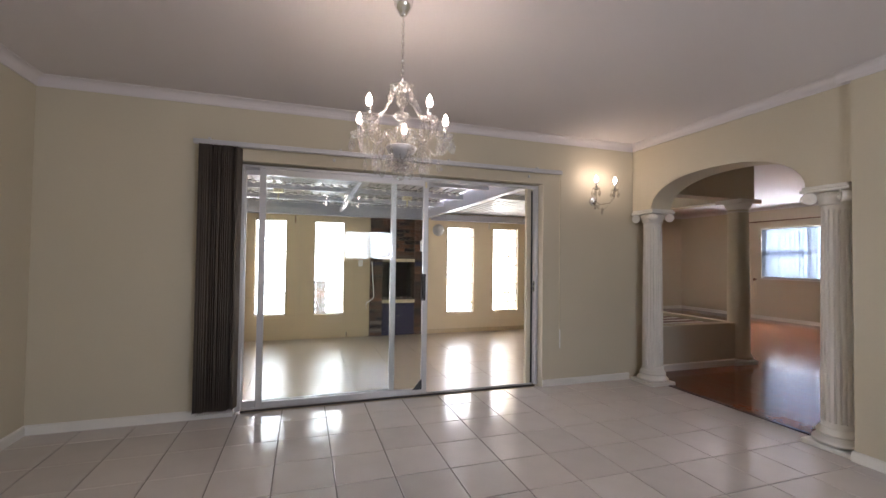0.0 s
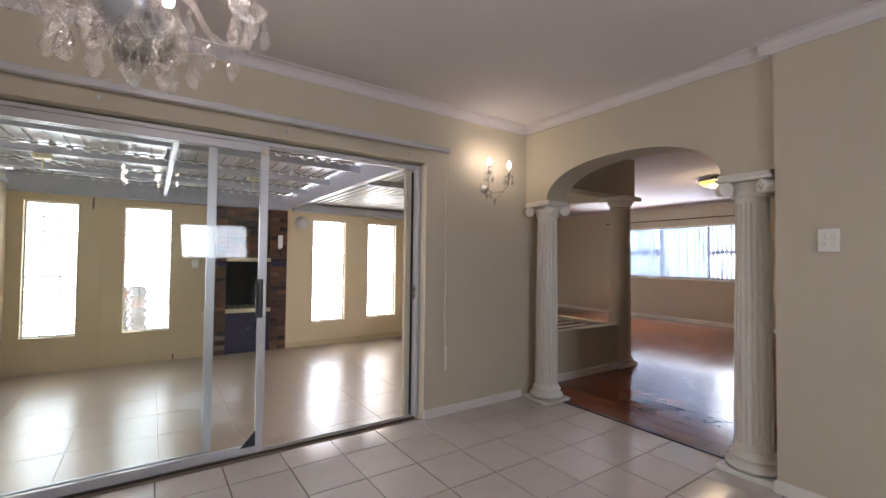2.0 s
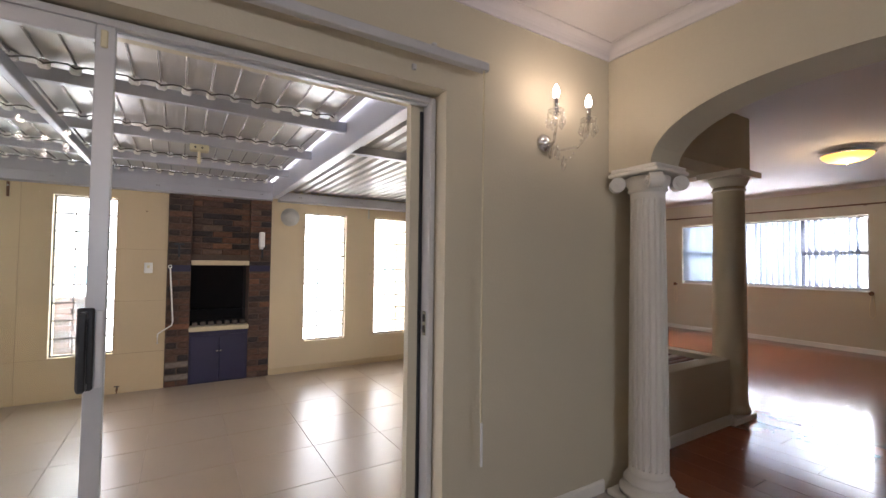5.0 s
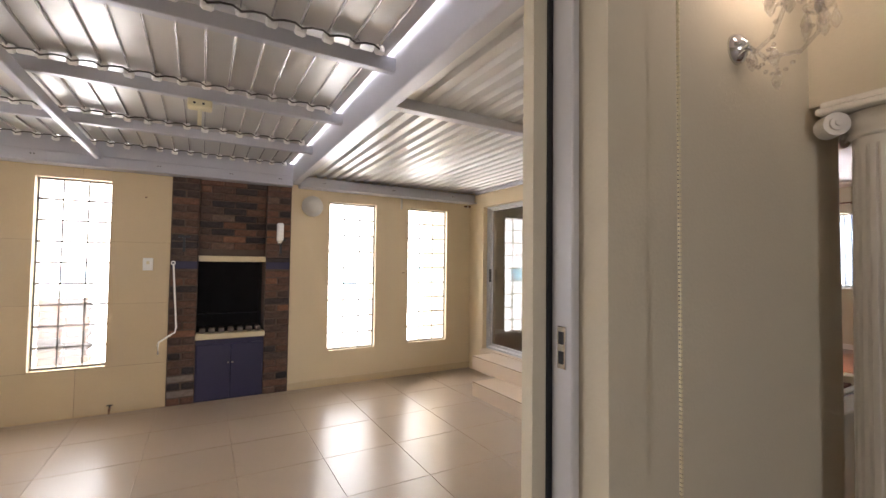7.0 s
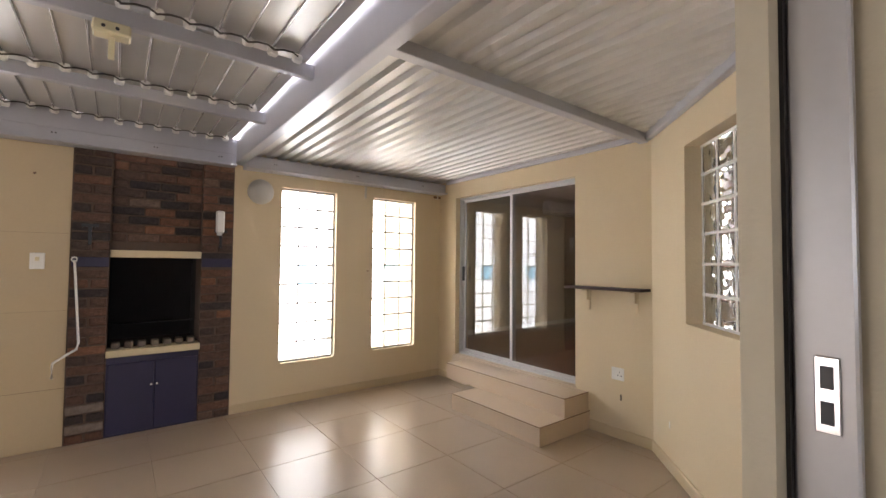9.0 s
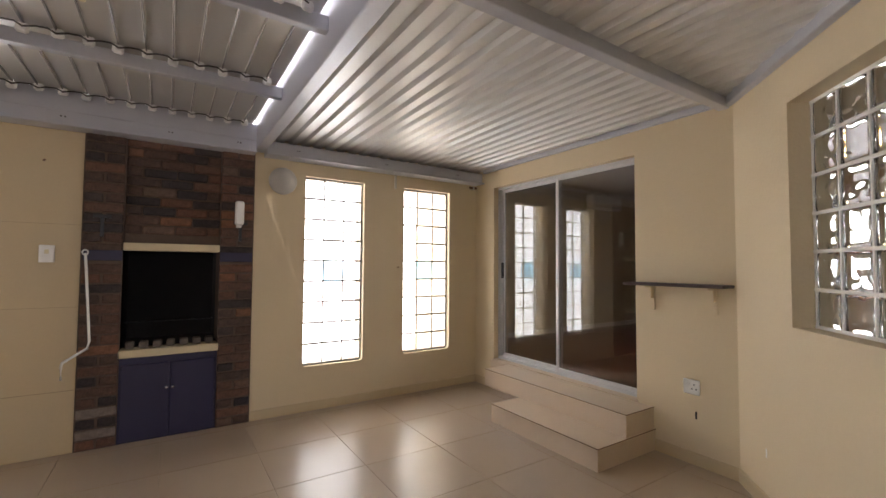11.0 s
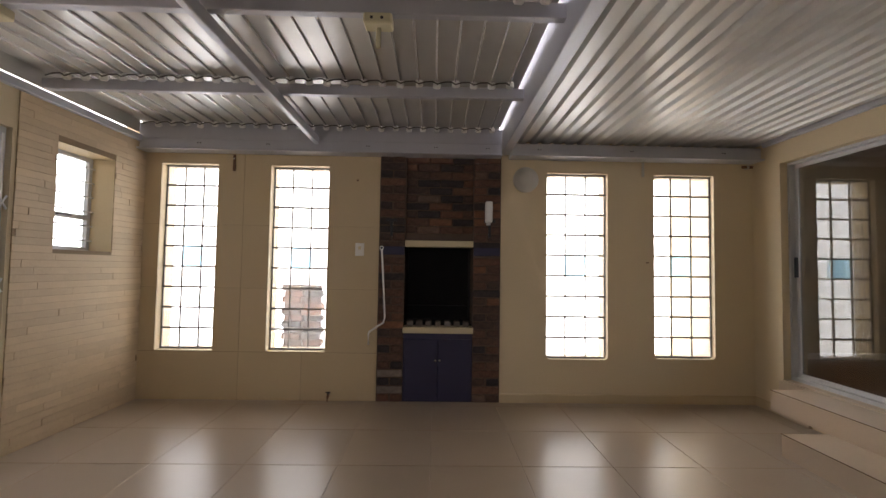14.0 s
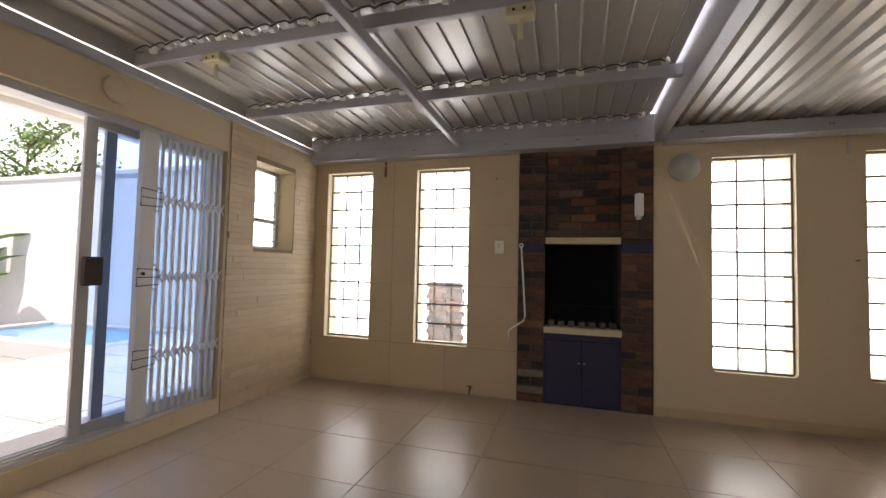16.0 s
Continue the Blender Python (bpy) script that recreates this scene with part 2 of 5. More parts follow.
def boxes(*args, bev=0.0):
    bm = bmesh.new()
    for a in args:
        box(bm, *a, bev=bev)
    return bm


def lathe(bm, profile, seg=24, at=(0, 0, 0), flute=0, depth=0.0, band=None):
    """Turn (radius, height) pairs about z; flutes cut the rows between the heights in band."""
    rings = []
    for r, z in profile:
        ring = []
        for i in range(seg):
            a = 2 * math.pi * i / seg
            rr = r
            if flute and band and band[0] <= z <= band[1]:
                rr = r - depth * max(0.0, math.cos(a * flute)) ** 0.6
            ring.append(bm.verts.new((at[0] + rr * math.cos(a), at[1] + rr * math.sin(a), at[2] + z)))
        rings.append(ring)
    for a, b in zip(rings, rings[1:]):
        for i in range(seg):
            bm.faces.new((a[i], a[(i + 1) % seg], b[(i + 1) % seg], b[i]))
    if profile[0][0] > 1e-4:
        bm.faces.new(list(reversed(rings[0])))
    if profile[-1][0] > 1e-4:
        bm.faces.new(rings[-1])
    return bm


def tube(bm, pts, r, seg=8):
    pts = [Vector(p) for p in pts]
    rings = []
    for i, p in enumerate(pts):
        d = (pts[min(i + 1, len(pts) - 1)] - pts[max(i - 1, 0)]).normalized()
        q = d.to_track_quat("Z", "Y")
        rr = r[i] if isinstance(r, (list, tuple)) else r
        rings.append([bm.verts.new(p + q @ Vector((rr * math.cos(2 * math.pi * k / seg), rr * math.sin(2 * math.pi * k / seg), 0))) for k in range(seg)])
    for a, b in zip(rings, rings[1:]):
        for k in range(seg):
            bm.faces.new((a[k], a[(k + 1) % seg], b[(k + 1) % seg], b[k]))
    bm.faces.new(list(reversed(rings[0])))
    bm.faces.new(rings[-1])
    return bm


def wall_cells(bm, us, vs, holes, place, t0, t1):
    """A slab cut on the lines us and vs, left open at the holes (u0, u1, v0, v1). place(u, v, t) gives the corner."""
    us = sorted({*us, *(h[0] for h in holes), *(h[1] for h in holes)})
    vs = sorted({*vs, *(h[2] for h in holes), *(h[3] for h in holes)})

    def solid(i, j):
        if not (0 <= i < len(us) - 1 and 0 <= j < len(vs) - 1):
            return False
        u, v = (us[i] + us[i + 1]) / 2, (vs[j] + vs[j + 1]) / 2
        return not any(h[0] < u < h[1] and h[2] < v < h[3] for h in holes)

    cache = {}

    def vert(u, v, t):
        k = (u, v, t)
        if k not in cache:
            cache[k] = bm.verts.new(place(u, v, t))
        return cache[k]

    for i in range(len(us) - 1):
        for j in range(len(vs) - 1):
            if not solid(i, j):
                continue
            a, b, c, d = us[i], us[i + 1], vs[j], vs[j + 1]
            bm.faces.new([vert(a, c, t0), vert(b, c, t0), vert(b, d, t0), vert(a, d, t0)])
            bm.faces.new([vert(a, c, t1), vert(a, d, t1), vert(b, d, t1), vert(b, c, t1)])
            for ok, p, q in ((solid(i - 1, j), (a, c), (a, d)), (solid(i + 1, j), (b, d), (b, c)), (solid(i, j - 1), (b, c), (a, c)), (solid(i, j + 1), (a, d), (b, d))):
                if not ok:
                    bm.faces.new([vert(*p, t0), vert(*q, t0), vert(*q, t1), vert(*p, t1)])
    bmesh.ops.recalc_face_normals(bm, faces=bm.faces)
    return bm


def mesh_of(name, bm, mat, smooth=False):
    me = bpy.data.meshes.new(name)
    bm.normal_update()
    bm.to_mesh(me)
    bm.free()
    for m in mat if isinstance(mat, (list, tuple)) else (mat,):
        me.materials.append(m)
    if smooth:
        me.polygons.foreach_set("use_smooth", [True] * len(me.polygons))
    return me


def part(name, bm, mat, parent, label="", smooth=False):
    ob = new(name, mesh_of(name, bm, mat, smooth))
    ob.parent = parent
    if label:
        tagged(ob, label)
    return ob


def piece(name, me, parent, m):
    ob = new(name, me)
    ob.parent = parent
    ob.matrix_basis = m
    return ob


def structure(name, bm, mat, label, category, smooth=False):
    return tagged(new(name, mesh_of(name, bm, mat, smooth)), label, category, "", "structure")


def thing(name, at, label, category, group="", turn=0.0):
    ob = new(name)
    ob.empty_display_size = 0.1
    ob.matrix_basis = pose(*at, 0, 0, turn)
    return tagged(ob, label, category, group)


def at_y(u, v, t):
    return (u, t, v)


def at_x(u, v, t):
    return (t, u, v)


# ---- plan ----
ZP = -0.18                      # patio floor
CEIL = 2.745
DW, DWO = 4.752, 4.98           # wall between dining room and patio
XL, XR = -1.23, 4.415            # dining room's side walls
BACK = -1.9
ARCH0, ARCH1 = 4.455, 4.74       # the arch's wall
PY = 9.22                       # patio's far wall
PXL, PXR = -0.26, 5.73          # patio's side walls
FAR = 11.55                     # living room's window wall
LEFT = 10.54

# ---- floors under everything ----
structure("ground", boxes((-60, 60, -60, 60, -0.6, -0.34)), M_GROUND, "pale concrete ground round the house", "ground")
floor_d = structure("floor_dining", boxes((XL - 0.2, 4.64, BACK - 0.2, DW + 0.04, -0.12, -0.006)), M_GROUT, "cream glazed tile floor with dark grout", "floor")
floor_l = structure("floor_living", boxes((4.64, FAR + 0.1, BACK - 0.2, 4.96, -0.13, -0.004), (PXR + 0.2, FAR + 0.1, 4.96, LEFT + 0.1, -0.13, -0.004)), M_WOODJ, "polished red-brown laminate board floor", "floor")
floor_p = structure("floor_patio", boxes((PXL - 0.1, PXR + 0.1, DWO - 0.12, PY + 0.1, ZP - 0.12, ZP - 0.004)), M_PGROUT, "polished beige porcelain tile floor", "floor")

# ---- walls ----
DOOR = (0.20, 3.243, -0.2, 2.216)
structure("wall_dining_door", wall_cells(bmesh.new(), [XL - 0.2, ARCH1], [-0.3, CEIL + 0.1], [DOOR], at_y, DW, DWO), M_PLASTER, "cream plastered wall with a wide sliding door opening", "wall")
structure("wall_dining_left", wall_cells(bmesh.new(), [BACK, DW], [-0.1, CEIL + 0.1], [], at_x, XL - 0.2, XL), M_PLASTER, "plain cream plastered wall", "wall")
structure("wall_dining_back", wall_cells(bmesh.new(), [XL - 0.2, FAR + 0.2], [-0.1, CEIL + 0.1], [(1.72, 3.0, 1.33, 2.08)], at_y, BACK - 0.2, BACK), M_PLASTER, "cream plastered wall with a window", "wall")
structure("wall_dining_right", wall_cells(bmesh.new(), [BACK, 2.615], [-0.1, CEIL + 0.1], [], at_x, XR, ARCH1), M_PLASTER, "plain cream plastered wall with a light switch", "wall")


def arch_wall():
    """A wall with a flattened arch that springs from the two columns."""
    bm = bmesh.new()
    y0, y1, mid, half, spring, rise = 2.615, DW, 3.70, 0.77, 1.962, 0.322
    n = 36
    low = []
    for i in range(n + 1):
        c = -math.cos(math.pi * i / n)
        low.append((mid + half * c, spring + rise * (max(0.0, 1 - abs(c) ** 2.3)) ** (1 / 2.1)))
    low = [(y0, spring)] + low + [(y1, spring)]
    for (a, za), (b, zb) in zip(low, low[1:]):
        top = CEIL + 0.1
        quad = [[bm.verts.new((x, y, z)) for y, z in ((a, za), (b, zb), (b, top), (a, top))] for x in (ARCH0, ARCH1)]
        bm.faces.new(quad[0])
        bm.faces.new(list(reversed(quad[1])))
        bm.faces.new((quad[0][0], quad[1][0], quad[1][1], quad[0][1]))
    bmesh.ops.remove_doubles(bm, verts=bm.verts, dist=0.0005)
    bmesh.ops.recalc_face_normals(bm, faces=bm.faces)
    return bm


structure("wall_arch", arch_wall(), M_PLASTER, "cream plastered wall with a flattened arch", "wall")

structure("wall_living_far", wall_cells(bmesh.new(), [BACK - 0.2, LEFT + 0.2], [-0.1, CEIL + 0.1], [(5.22, 8.20, 1.0, 2.24)], at_x, FAR, FAR + 0.22), M_PLASTER, "cream wall with a wide window", "wall")
structure("wall_living_left", wall_cells(bmesh.new(), [PXR + 0.22, FAR + 0.22], [-0.1, CEIL + 0.1], [], at_y, LEFT, LEFT + 0.2), M_PLASTER, "plain cream plastered wall", "wall")
PDOOR = (7.11, 8.88, 0.15, 2.12)
structure("wall_patio_right", wall_cells(bmesh.new(), [6.39, LEFT + 0.2], [-0.3, CEIL + 0.1], [PDOOR], at_x, PXR, PXR + 0.22), M_PATIO, "pale yellow plastered wall with a sliding door", "wall")

DIAG = Matrix.Translation((PXR, 6.39, 0)) @ Matrix.Rotation(radians(225), 4, "Z")   # along the wall, then out of the patio, up


def at_diag(u, v, t):
    return DIAG @ Vector((u, t, v))


GB = (0.61, 1.40, 0.90, 2.08)
structure("wall_patio_diagonal", wall_cells(bmesh.new(), [0.0, 2.0], [-0.3, CEIL + 0.1], [GB], at_diag, 0, 0.22), M_PATIO, "pale yellow diagonal wall with a glass block window", "wall")
W1, W2, W3, W4 = (-0.10, 0.447, 0.285, 2.087), (0.957, 1.523, 0.282, 2.084), (3.668, 4.272, 0.237, 2.065), (4.735, 5.338, 0.252, 2.065)
BX0, BX1 = 2.024, 3.21
structure("wall_patio_far", wall_cells(bmesh.new(), [PXL - 0.25, PXR + 0.22], [-0.3, 2.44], [W1, W2, W3, W4, (2.2, 3.04, -0.3, 2.3)], at_y, PY, PY + 0.24), M_PATIO, "pale yellow wall with tall glass block windows", "wall")
SL = (5.3, 7.92, -0.05, 2.0)
W5 = (8.252, 8.825, 1.203, 2.012)
structure("wall_patio_left", wall_cells(bmesh.new(), [DWO, PY], [-0.3, 2.325], [SL, W5], at_x, PXL - 0.25, PXL), M_PATIO, "pale yellow wall with a sliding garden door", "wall")

# ---- ceilings and cornices ----
structure("ceiling_dining", boxes((XL - 0.2, ARCH1, BACK - 0.2, DWO, CEIL, CEIL + 0.08)), M_CEIL, "smooth white ceiling", "ceiling")
structure("ceiling_living", boxes((ARCH1, FAR + 0.2, BACK - 0.2, 5.6, CEIL, CEIL + 0.08), (PXR - 0.01, FAR + 0.2, 5.6, LEFT + 0.2, CEIL, CEIL + 0.08)), M_CEIL, "smooth white ceiling", "ceiling")


def cornice(bm, a, b, inward, size=0.075):
    """A coved moulding along the foot of the ceiling from a to b."""
    a, b, n = Vector((*a, CEIL)), Vector((*b, CEIL)), Vector((*inward, 0))
    prof = [(0, -size), (0.012, -size), (0.016, -size * 0.8)]
    prof += [(0.016 + (size - 0.028) * (1 - math.cos(k * math.pi / 10)), -size * 0.8 + (size * 0.72) * math.sin(k * math.pi / 10)) for k in range(1, 6)]
    prof += [(size, -size * 0.08), (size, 0)]
    rows = [[bm.verts.new(p + n * u + Vector((0, 0, v))) for u, v in prof] for p in (a, b)]
    for i in range(len(prof) - 1):
        bm.faces.new((rows[0][i], rows[0][i + 1], rows[1][i + 1], rows[1][i]))


bm = bmesh.new()
for a, b, n in (((XL, DW), (ARCH0, DW), (0, -1)), ((XL, BACK), (XL, DW), (1, 0)), ((ARCH0, 2.615), (ARCH0, DW), (-1, 0)), ((XR, BACK), (XR, 2.69), (-1, 0)), ((XR, 2.615), (ARCH0, 2.615), (0, 1))):
    cornice(bm, a, b, n)
bmesh.ops.recalc_face_normals(bm, faces=bm.faces)
structure("trim_cornice_dining", bm, M_CEIL, "white coved plaster cornice", "cornice")
bm = bmesh.new()
for a, b, n in (((FAR, BACK), (FAR, LEFT), (-1, 0)), ((PXR + 0.22, LEFT), (FAR, LEFT), (0, -1)), ((PXR + 0.22, 6.4), (PXR + 0.22, LEFT), (1, 0))):
    cornice(bm, a, b, n)
structure("trim_cornice_living", bm, M_CEIL, "white coved plaster cornice", "cornice")


def skirting(name, runs, h, t, mat, label):
    bm = bmesh.new()
    for a, b, z, n in runs:
        a, b, n = Vector((*a, z)), Vector((*b, z)), Vector((*n, 0))
        prof = [(0, 0), (t, 0), (t, h - 0.012), (t * 0.5, h), (0, h)]
        rows = [[bm.verts.new(p + n * u + Vector((0, 0, v))) for u, v in prof] for p in (a, b)]
        for i in range(len(prof) - 1):
            bm.faces.new((rows[0][i], rows[1][i], rows[1][i + 1], rows[0][i + 1]))
        for r in rows:
            bm.faces.new(r)
    bmesh.ops.recalc_face_normals(bm, faces=bm.faces)
    return structure(name, bm, mat, label, "baseboard")


skirting("baseboard_dining", [((XL, DW), (0.20, DW), 0, (0, -1)), ((3.243, DW), (4.40, DW), 0, (0, -1)), ((XL, BACK), (XL, DW), 0, (1, 0)), ((XR, BACK), (XR, 2.615), 0, (-1, 0)), ((XR - 0.014, 2.615), (4.70, 2.615), 0, (0, 1))], 0.075, 0.014, M_TRIM, "white painted skirting board")
skirting("baseboard_living", [((FAR, BACK), (FAR, LEFT), 0, (-1, 0)), ((PXR + 0.22, LEFT), (FAR, LEFT), 0, (0, -1)), ((4.74, 4.895), (6.30, 4.895), 0, (0, -1))], 0.085, 0.014, M_TRIM, "white painted skirting board")
c = (PXR - 0.0, 6.39)
skirting("baseboard_patio", [((BX1, PY), (PXR, PY), ZP, (0, -1)), ((PXR, 6.39), (PXR, 6.975), ZP, (-1, 0)), ((PXR, 6.39), (PXR - 1.4, 6.39 - 1.4), ZP, (-0.7071, 0.7071)), ((PXR, 8.6), (PXR, PY), ZP, (-1, 0)), ((PXL, DWO), (4.3, DWO), ZP, (0, 1))], 0.085, 0.012, M_WTILE, "beige tile skirting")

# ---- dining room: sliding door ----
door = tagged(thing("sliding_door", (0.20, 4.885, 0.0), "grey aluminium sliding door, slid half open", "door"), kind="structure")
door.name = "door_1"
w, h = 3.04, 2.205
for a in ((0, 0.045, -0.04, 0.04, 0, h), (w - 0.03, w, -0.04, 0.04, 0, h)):
    part("jamb", boxes(a, bev=0.004), M_ALU, door)
part("head", boxes((0.045, w - 0.03, -0.04, 0.04, h - 0.028, h), (0.045, w - 0.03, -0.012, 0.012, h - 0.036, h - 0.028), bev=0.003), M_ALU, door)
part("track", boxes((0.045, w - 0.03, -0.036, 0.04, -0.022, -0.012), bev=0.002), M_PTILE, door, "low beige track bed")
for y in (-0.038, 0.026):
    part("track_rib", boxes((0.045, w - 0.03, y - 0.004, y + 0.004, -0.012, 0.004), bev=0.002), M_BRONZE if y < 0 else M_ALU, door)


def corner_wedge():
    """A triangular foot guard in the lower corner of the sliding panel."""
    b = bmesh.new()
    tri = ((1.615, 0.06), (1.708, 0.06), (1.708, 0.165))
    near, far = [[b.verts.new((x, y, z)) for x, z in tri] for y in (-0.052, -0.04)]
    b.faces.new(near)
    b.faces.new(list(reversed(far)))
    for k in range(3):
        b.faces.new((near[k], near[(k + 1) % 3], far[(k + 1) % 3], far[k]))
    bmesh.ops.recalc_face_normals(b, faces=b.faces)
    return b


def leaf(parent, x0, x1, y, z0, z1, stile, mat, glass, handle=None, name="door_panel"):
    p = part(name, boxes((x0, x0 + stile, y - 0.016, y + 0.016, z0, z1), (x1 - stile, x1, y - 0.016, y + 0.016, z0, z1),
                         (x0 + stile, x1 - stile, y - 0.014, y + 0.014, z0, z0 + stile * 1.1), (x0 + stile, x1 - stile, y - 0.014, y + 0.014, z1 - stile, z1), bev=0.003), mat, parent)
    pane = part("pane", boxes((x0 + stile * 0.8, x1 - stile * 0.8, y - 0.003, y + 0.003, z0 + stile * 0.9, z1 - stile * 0.8)), glass, p)
    pane.visible_shadow = False
    return p


leaf(door, 0.0, 1.44, 0.026, 0.008, h - 0.03, 0.055, M_ALU, M_GLASS)
p = leaf(door, 0.165, 1.762, -0.026, 0.008, h - 0.03, 0.055, M_ALU, M_GLASS)
hd = part("handle", boxes((1.69, 1.735, -0.062, -0.042, 0.95, 1.22), (1.70, 1.722, -0.10, -0.06, 0.955, 0.98), (1.70, 1.722, -0.10, -0.06, 1.185, 1.21), (1.70, 1.722, -0.108, -0.09, 0.955, 1.21), bev=0.005), M_BLACK, p, "black pull handle")
part("face_plate", boxes((1.737, 1.758, -0.052, -0.042, 0.955, 1.21), bev=0.003), M_ALUW, hd, "pale aluminium face plate")
part("latch_block", boxes((1.722, 1.742, -0.052, -0.042, h - 0.11, h - 0.05), bev=0.003), M_IVORY, p, "yellowed plastic guide block")
part("corner_guard", corner_wedge(), M_BLACK, p, "black corner guard")
part("strike_plate", boxes((w - 0.036, w - 0.029, -0.02, 0.012, 1.02, 1.14), bev=0.002), M_CHROME, door, "chrome strike plate with two slots")
part("strike_slot", boxes((w - 0.0385, w - 0.035, -0.012, 0.004, 1.035, 1.07), (w - 0.0385, w - 0.035, -0.012, 0.004, 1.09, 1.125)), M_BLACK, door)
structure("trim_door_reveal", boxes((3.145, 3.238, 4.932, DWO - 0.002, -0.17, 2.214), (0.2, 3.145, 4.932, DWO - 0.002, 2.185, 2.214)), M_PLASTER, "cream plaster reveal beside the door frame", "trim")
part("seal", boxes((w - 0.045, w - 0.004, 0.0402, 0.0465, 0.0, h - 0.05)), M_BLACK, door)
structure("door_sill", boxes((0.2, 3.236, 4.775, DWO, -0.17, -0.022)), M_PTILE, "beige tiled door sill", "sill")

# vertical blind, drawn to one side
blind = thing("vertical_blind", (0.0, 4.66, 2.33), "dark taupe vertical blind, drawn fully to one side", "blind")
part("headrail", boxes((-0.13, 3.415, -0.022, 0.022, -0.022, 0.02), bev=0.004), M_ALU, blind, "slim grey aluminium rail")
part("bracket", boxes((-0.02, 0.0, -0.02, 0.083, 0.02, 0.035), bev=0.002), M_ALU, blind)
for bx in (1.05, 2.1, 3.1):
    part("bracket", boxes((bx, bx + 0.02, -0.02, 0.083, 0.02, 0.035), bev=0.002), M_ALU, blind)
    part("wall_foot", boxes((bx - 0.05, bx - 0.03, 0.076, 0.091, -0.062, -0.035), bev=0.002), M_ALU, blind)
rng = random.Random(4)
slat_me = None
for i in range(17):
    if slat_me is None:
        b2 = bmesh.new()
        n = 6
        rows = []
        for z in (-0.025, -1.2, -2.24):
            rows.append([b2.verts.new((-0.06 + 0.12 * k / n, 0.007 * math.sin(math.pi * k / n), z)) for k in range(n + 1)])
        for a, b in zip(rows, rows[1:]):
            for k in range(n):
                b2.faces.new((a[k], a[k + 1], b[k + 1], b[k]))
        b2.normal_update()
        bmesh.ops.solidify(b2, geom=b2.faces[:], thickness=0.0015)
        slat_me = mesh_of("slat", b2, M_BLIND, True)
        chain_me = mesh_of("bottom_chain", tube(bmesh.new(), [(0, -0.05, -2.255), (0, 0, -2.275), (0, 0.05, -2.255)], 0.004, 6), M_WHITE)
    x = -0.055 + i * 0.0172
    m = pose(x, 0, 0, 0, 0, 70 + rng.uniform(-9, 9))
    s = piece("slat", slat_me, blind, m)
    piece("bottom_chain", chain_me, s, pose(0, 0, 0, 0, 0, -70))
part("cord", tube(bmesh.new(), [(3.402, 0.0, 0), (3.402, 0.0, -1.7)], 0.0015, 6), M_BLIND, blind, "thin dark cord")
bm = bmesh.new()
for k in range(150):
    box(bm, 3.3865, 3.3935, -0.0135, -0.0065, -0.02 - k * 0.0112 - 0.0075, -0.02 - k * 0.0112)
tagged(part("bead_chain", bm, M_IVORY, blind, "thin white bead chain"), kind="stuff")
part("cord_weight", tube(bmesh.new(), [(3.395, -0.01, -1.70), (3.395, -0.01, -1.90)], 0.007, 8), M_WHITE, blind)

# light switch
sw = thing("light_switch", (XR, 2.366, 1.508), "white plastic four-way light switch on the wall", "switch")
part("plate", boxes((-0.012, 0, -0.047, 0.047, -0.066, 0.066), bev=0.003), M_WHITE, sw)
for dy in (-0.02, 0.02):
    for dz in (-0.022, 0.022):
        part("rocker", boxes((-0.017, -0.011, dy - 0.009, dy + 0.009, dz - 0.014, dz + 0.014), bev=0.002), M_WHITE, sw)


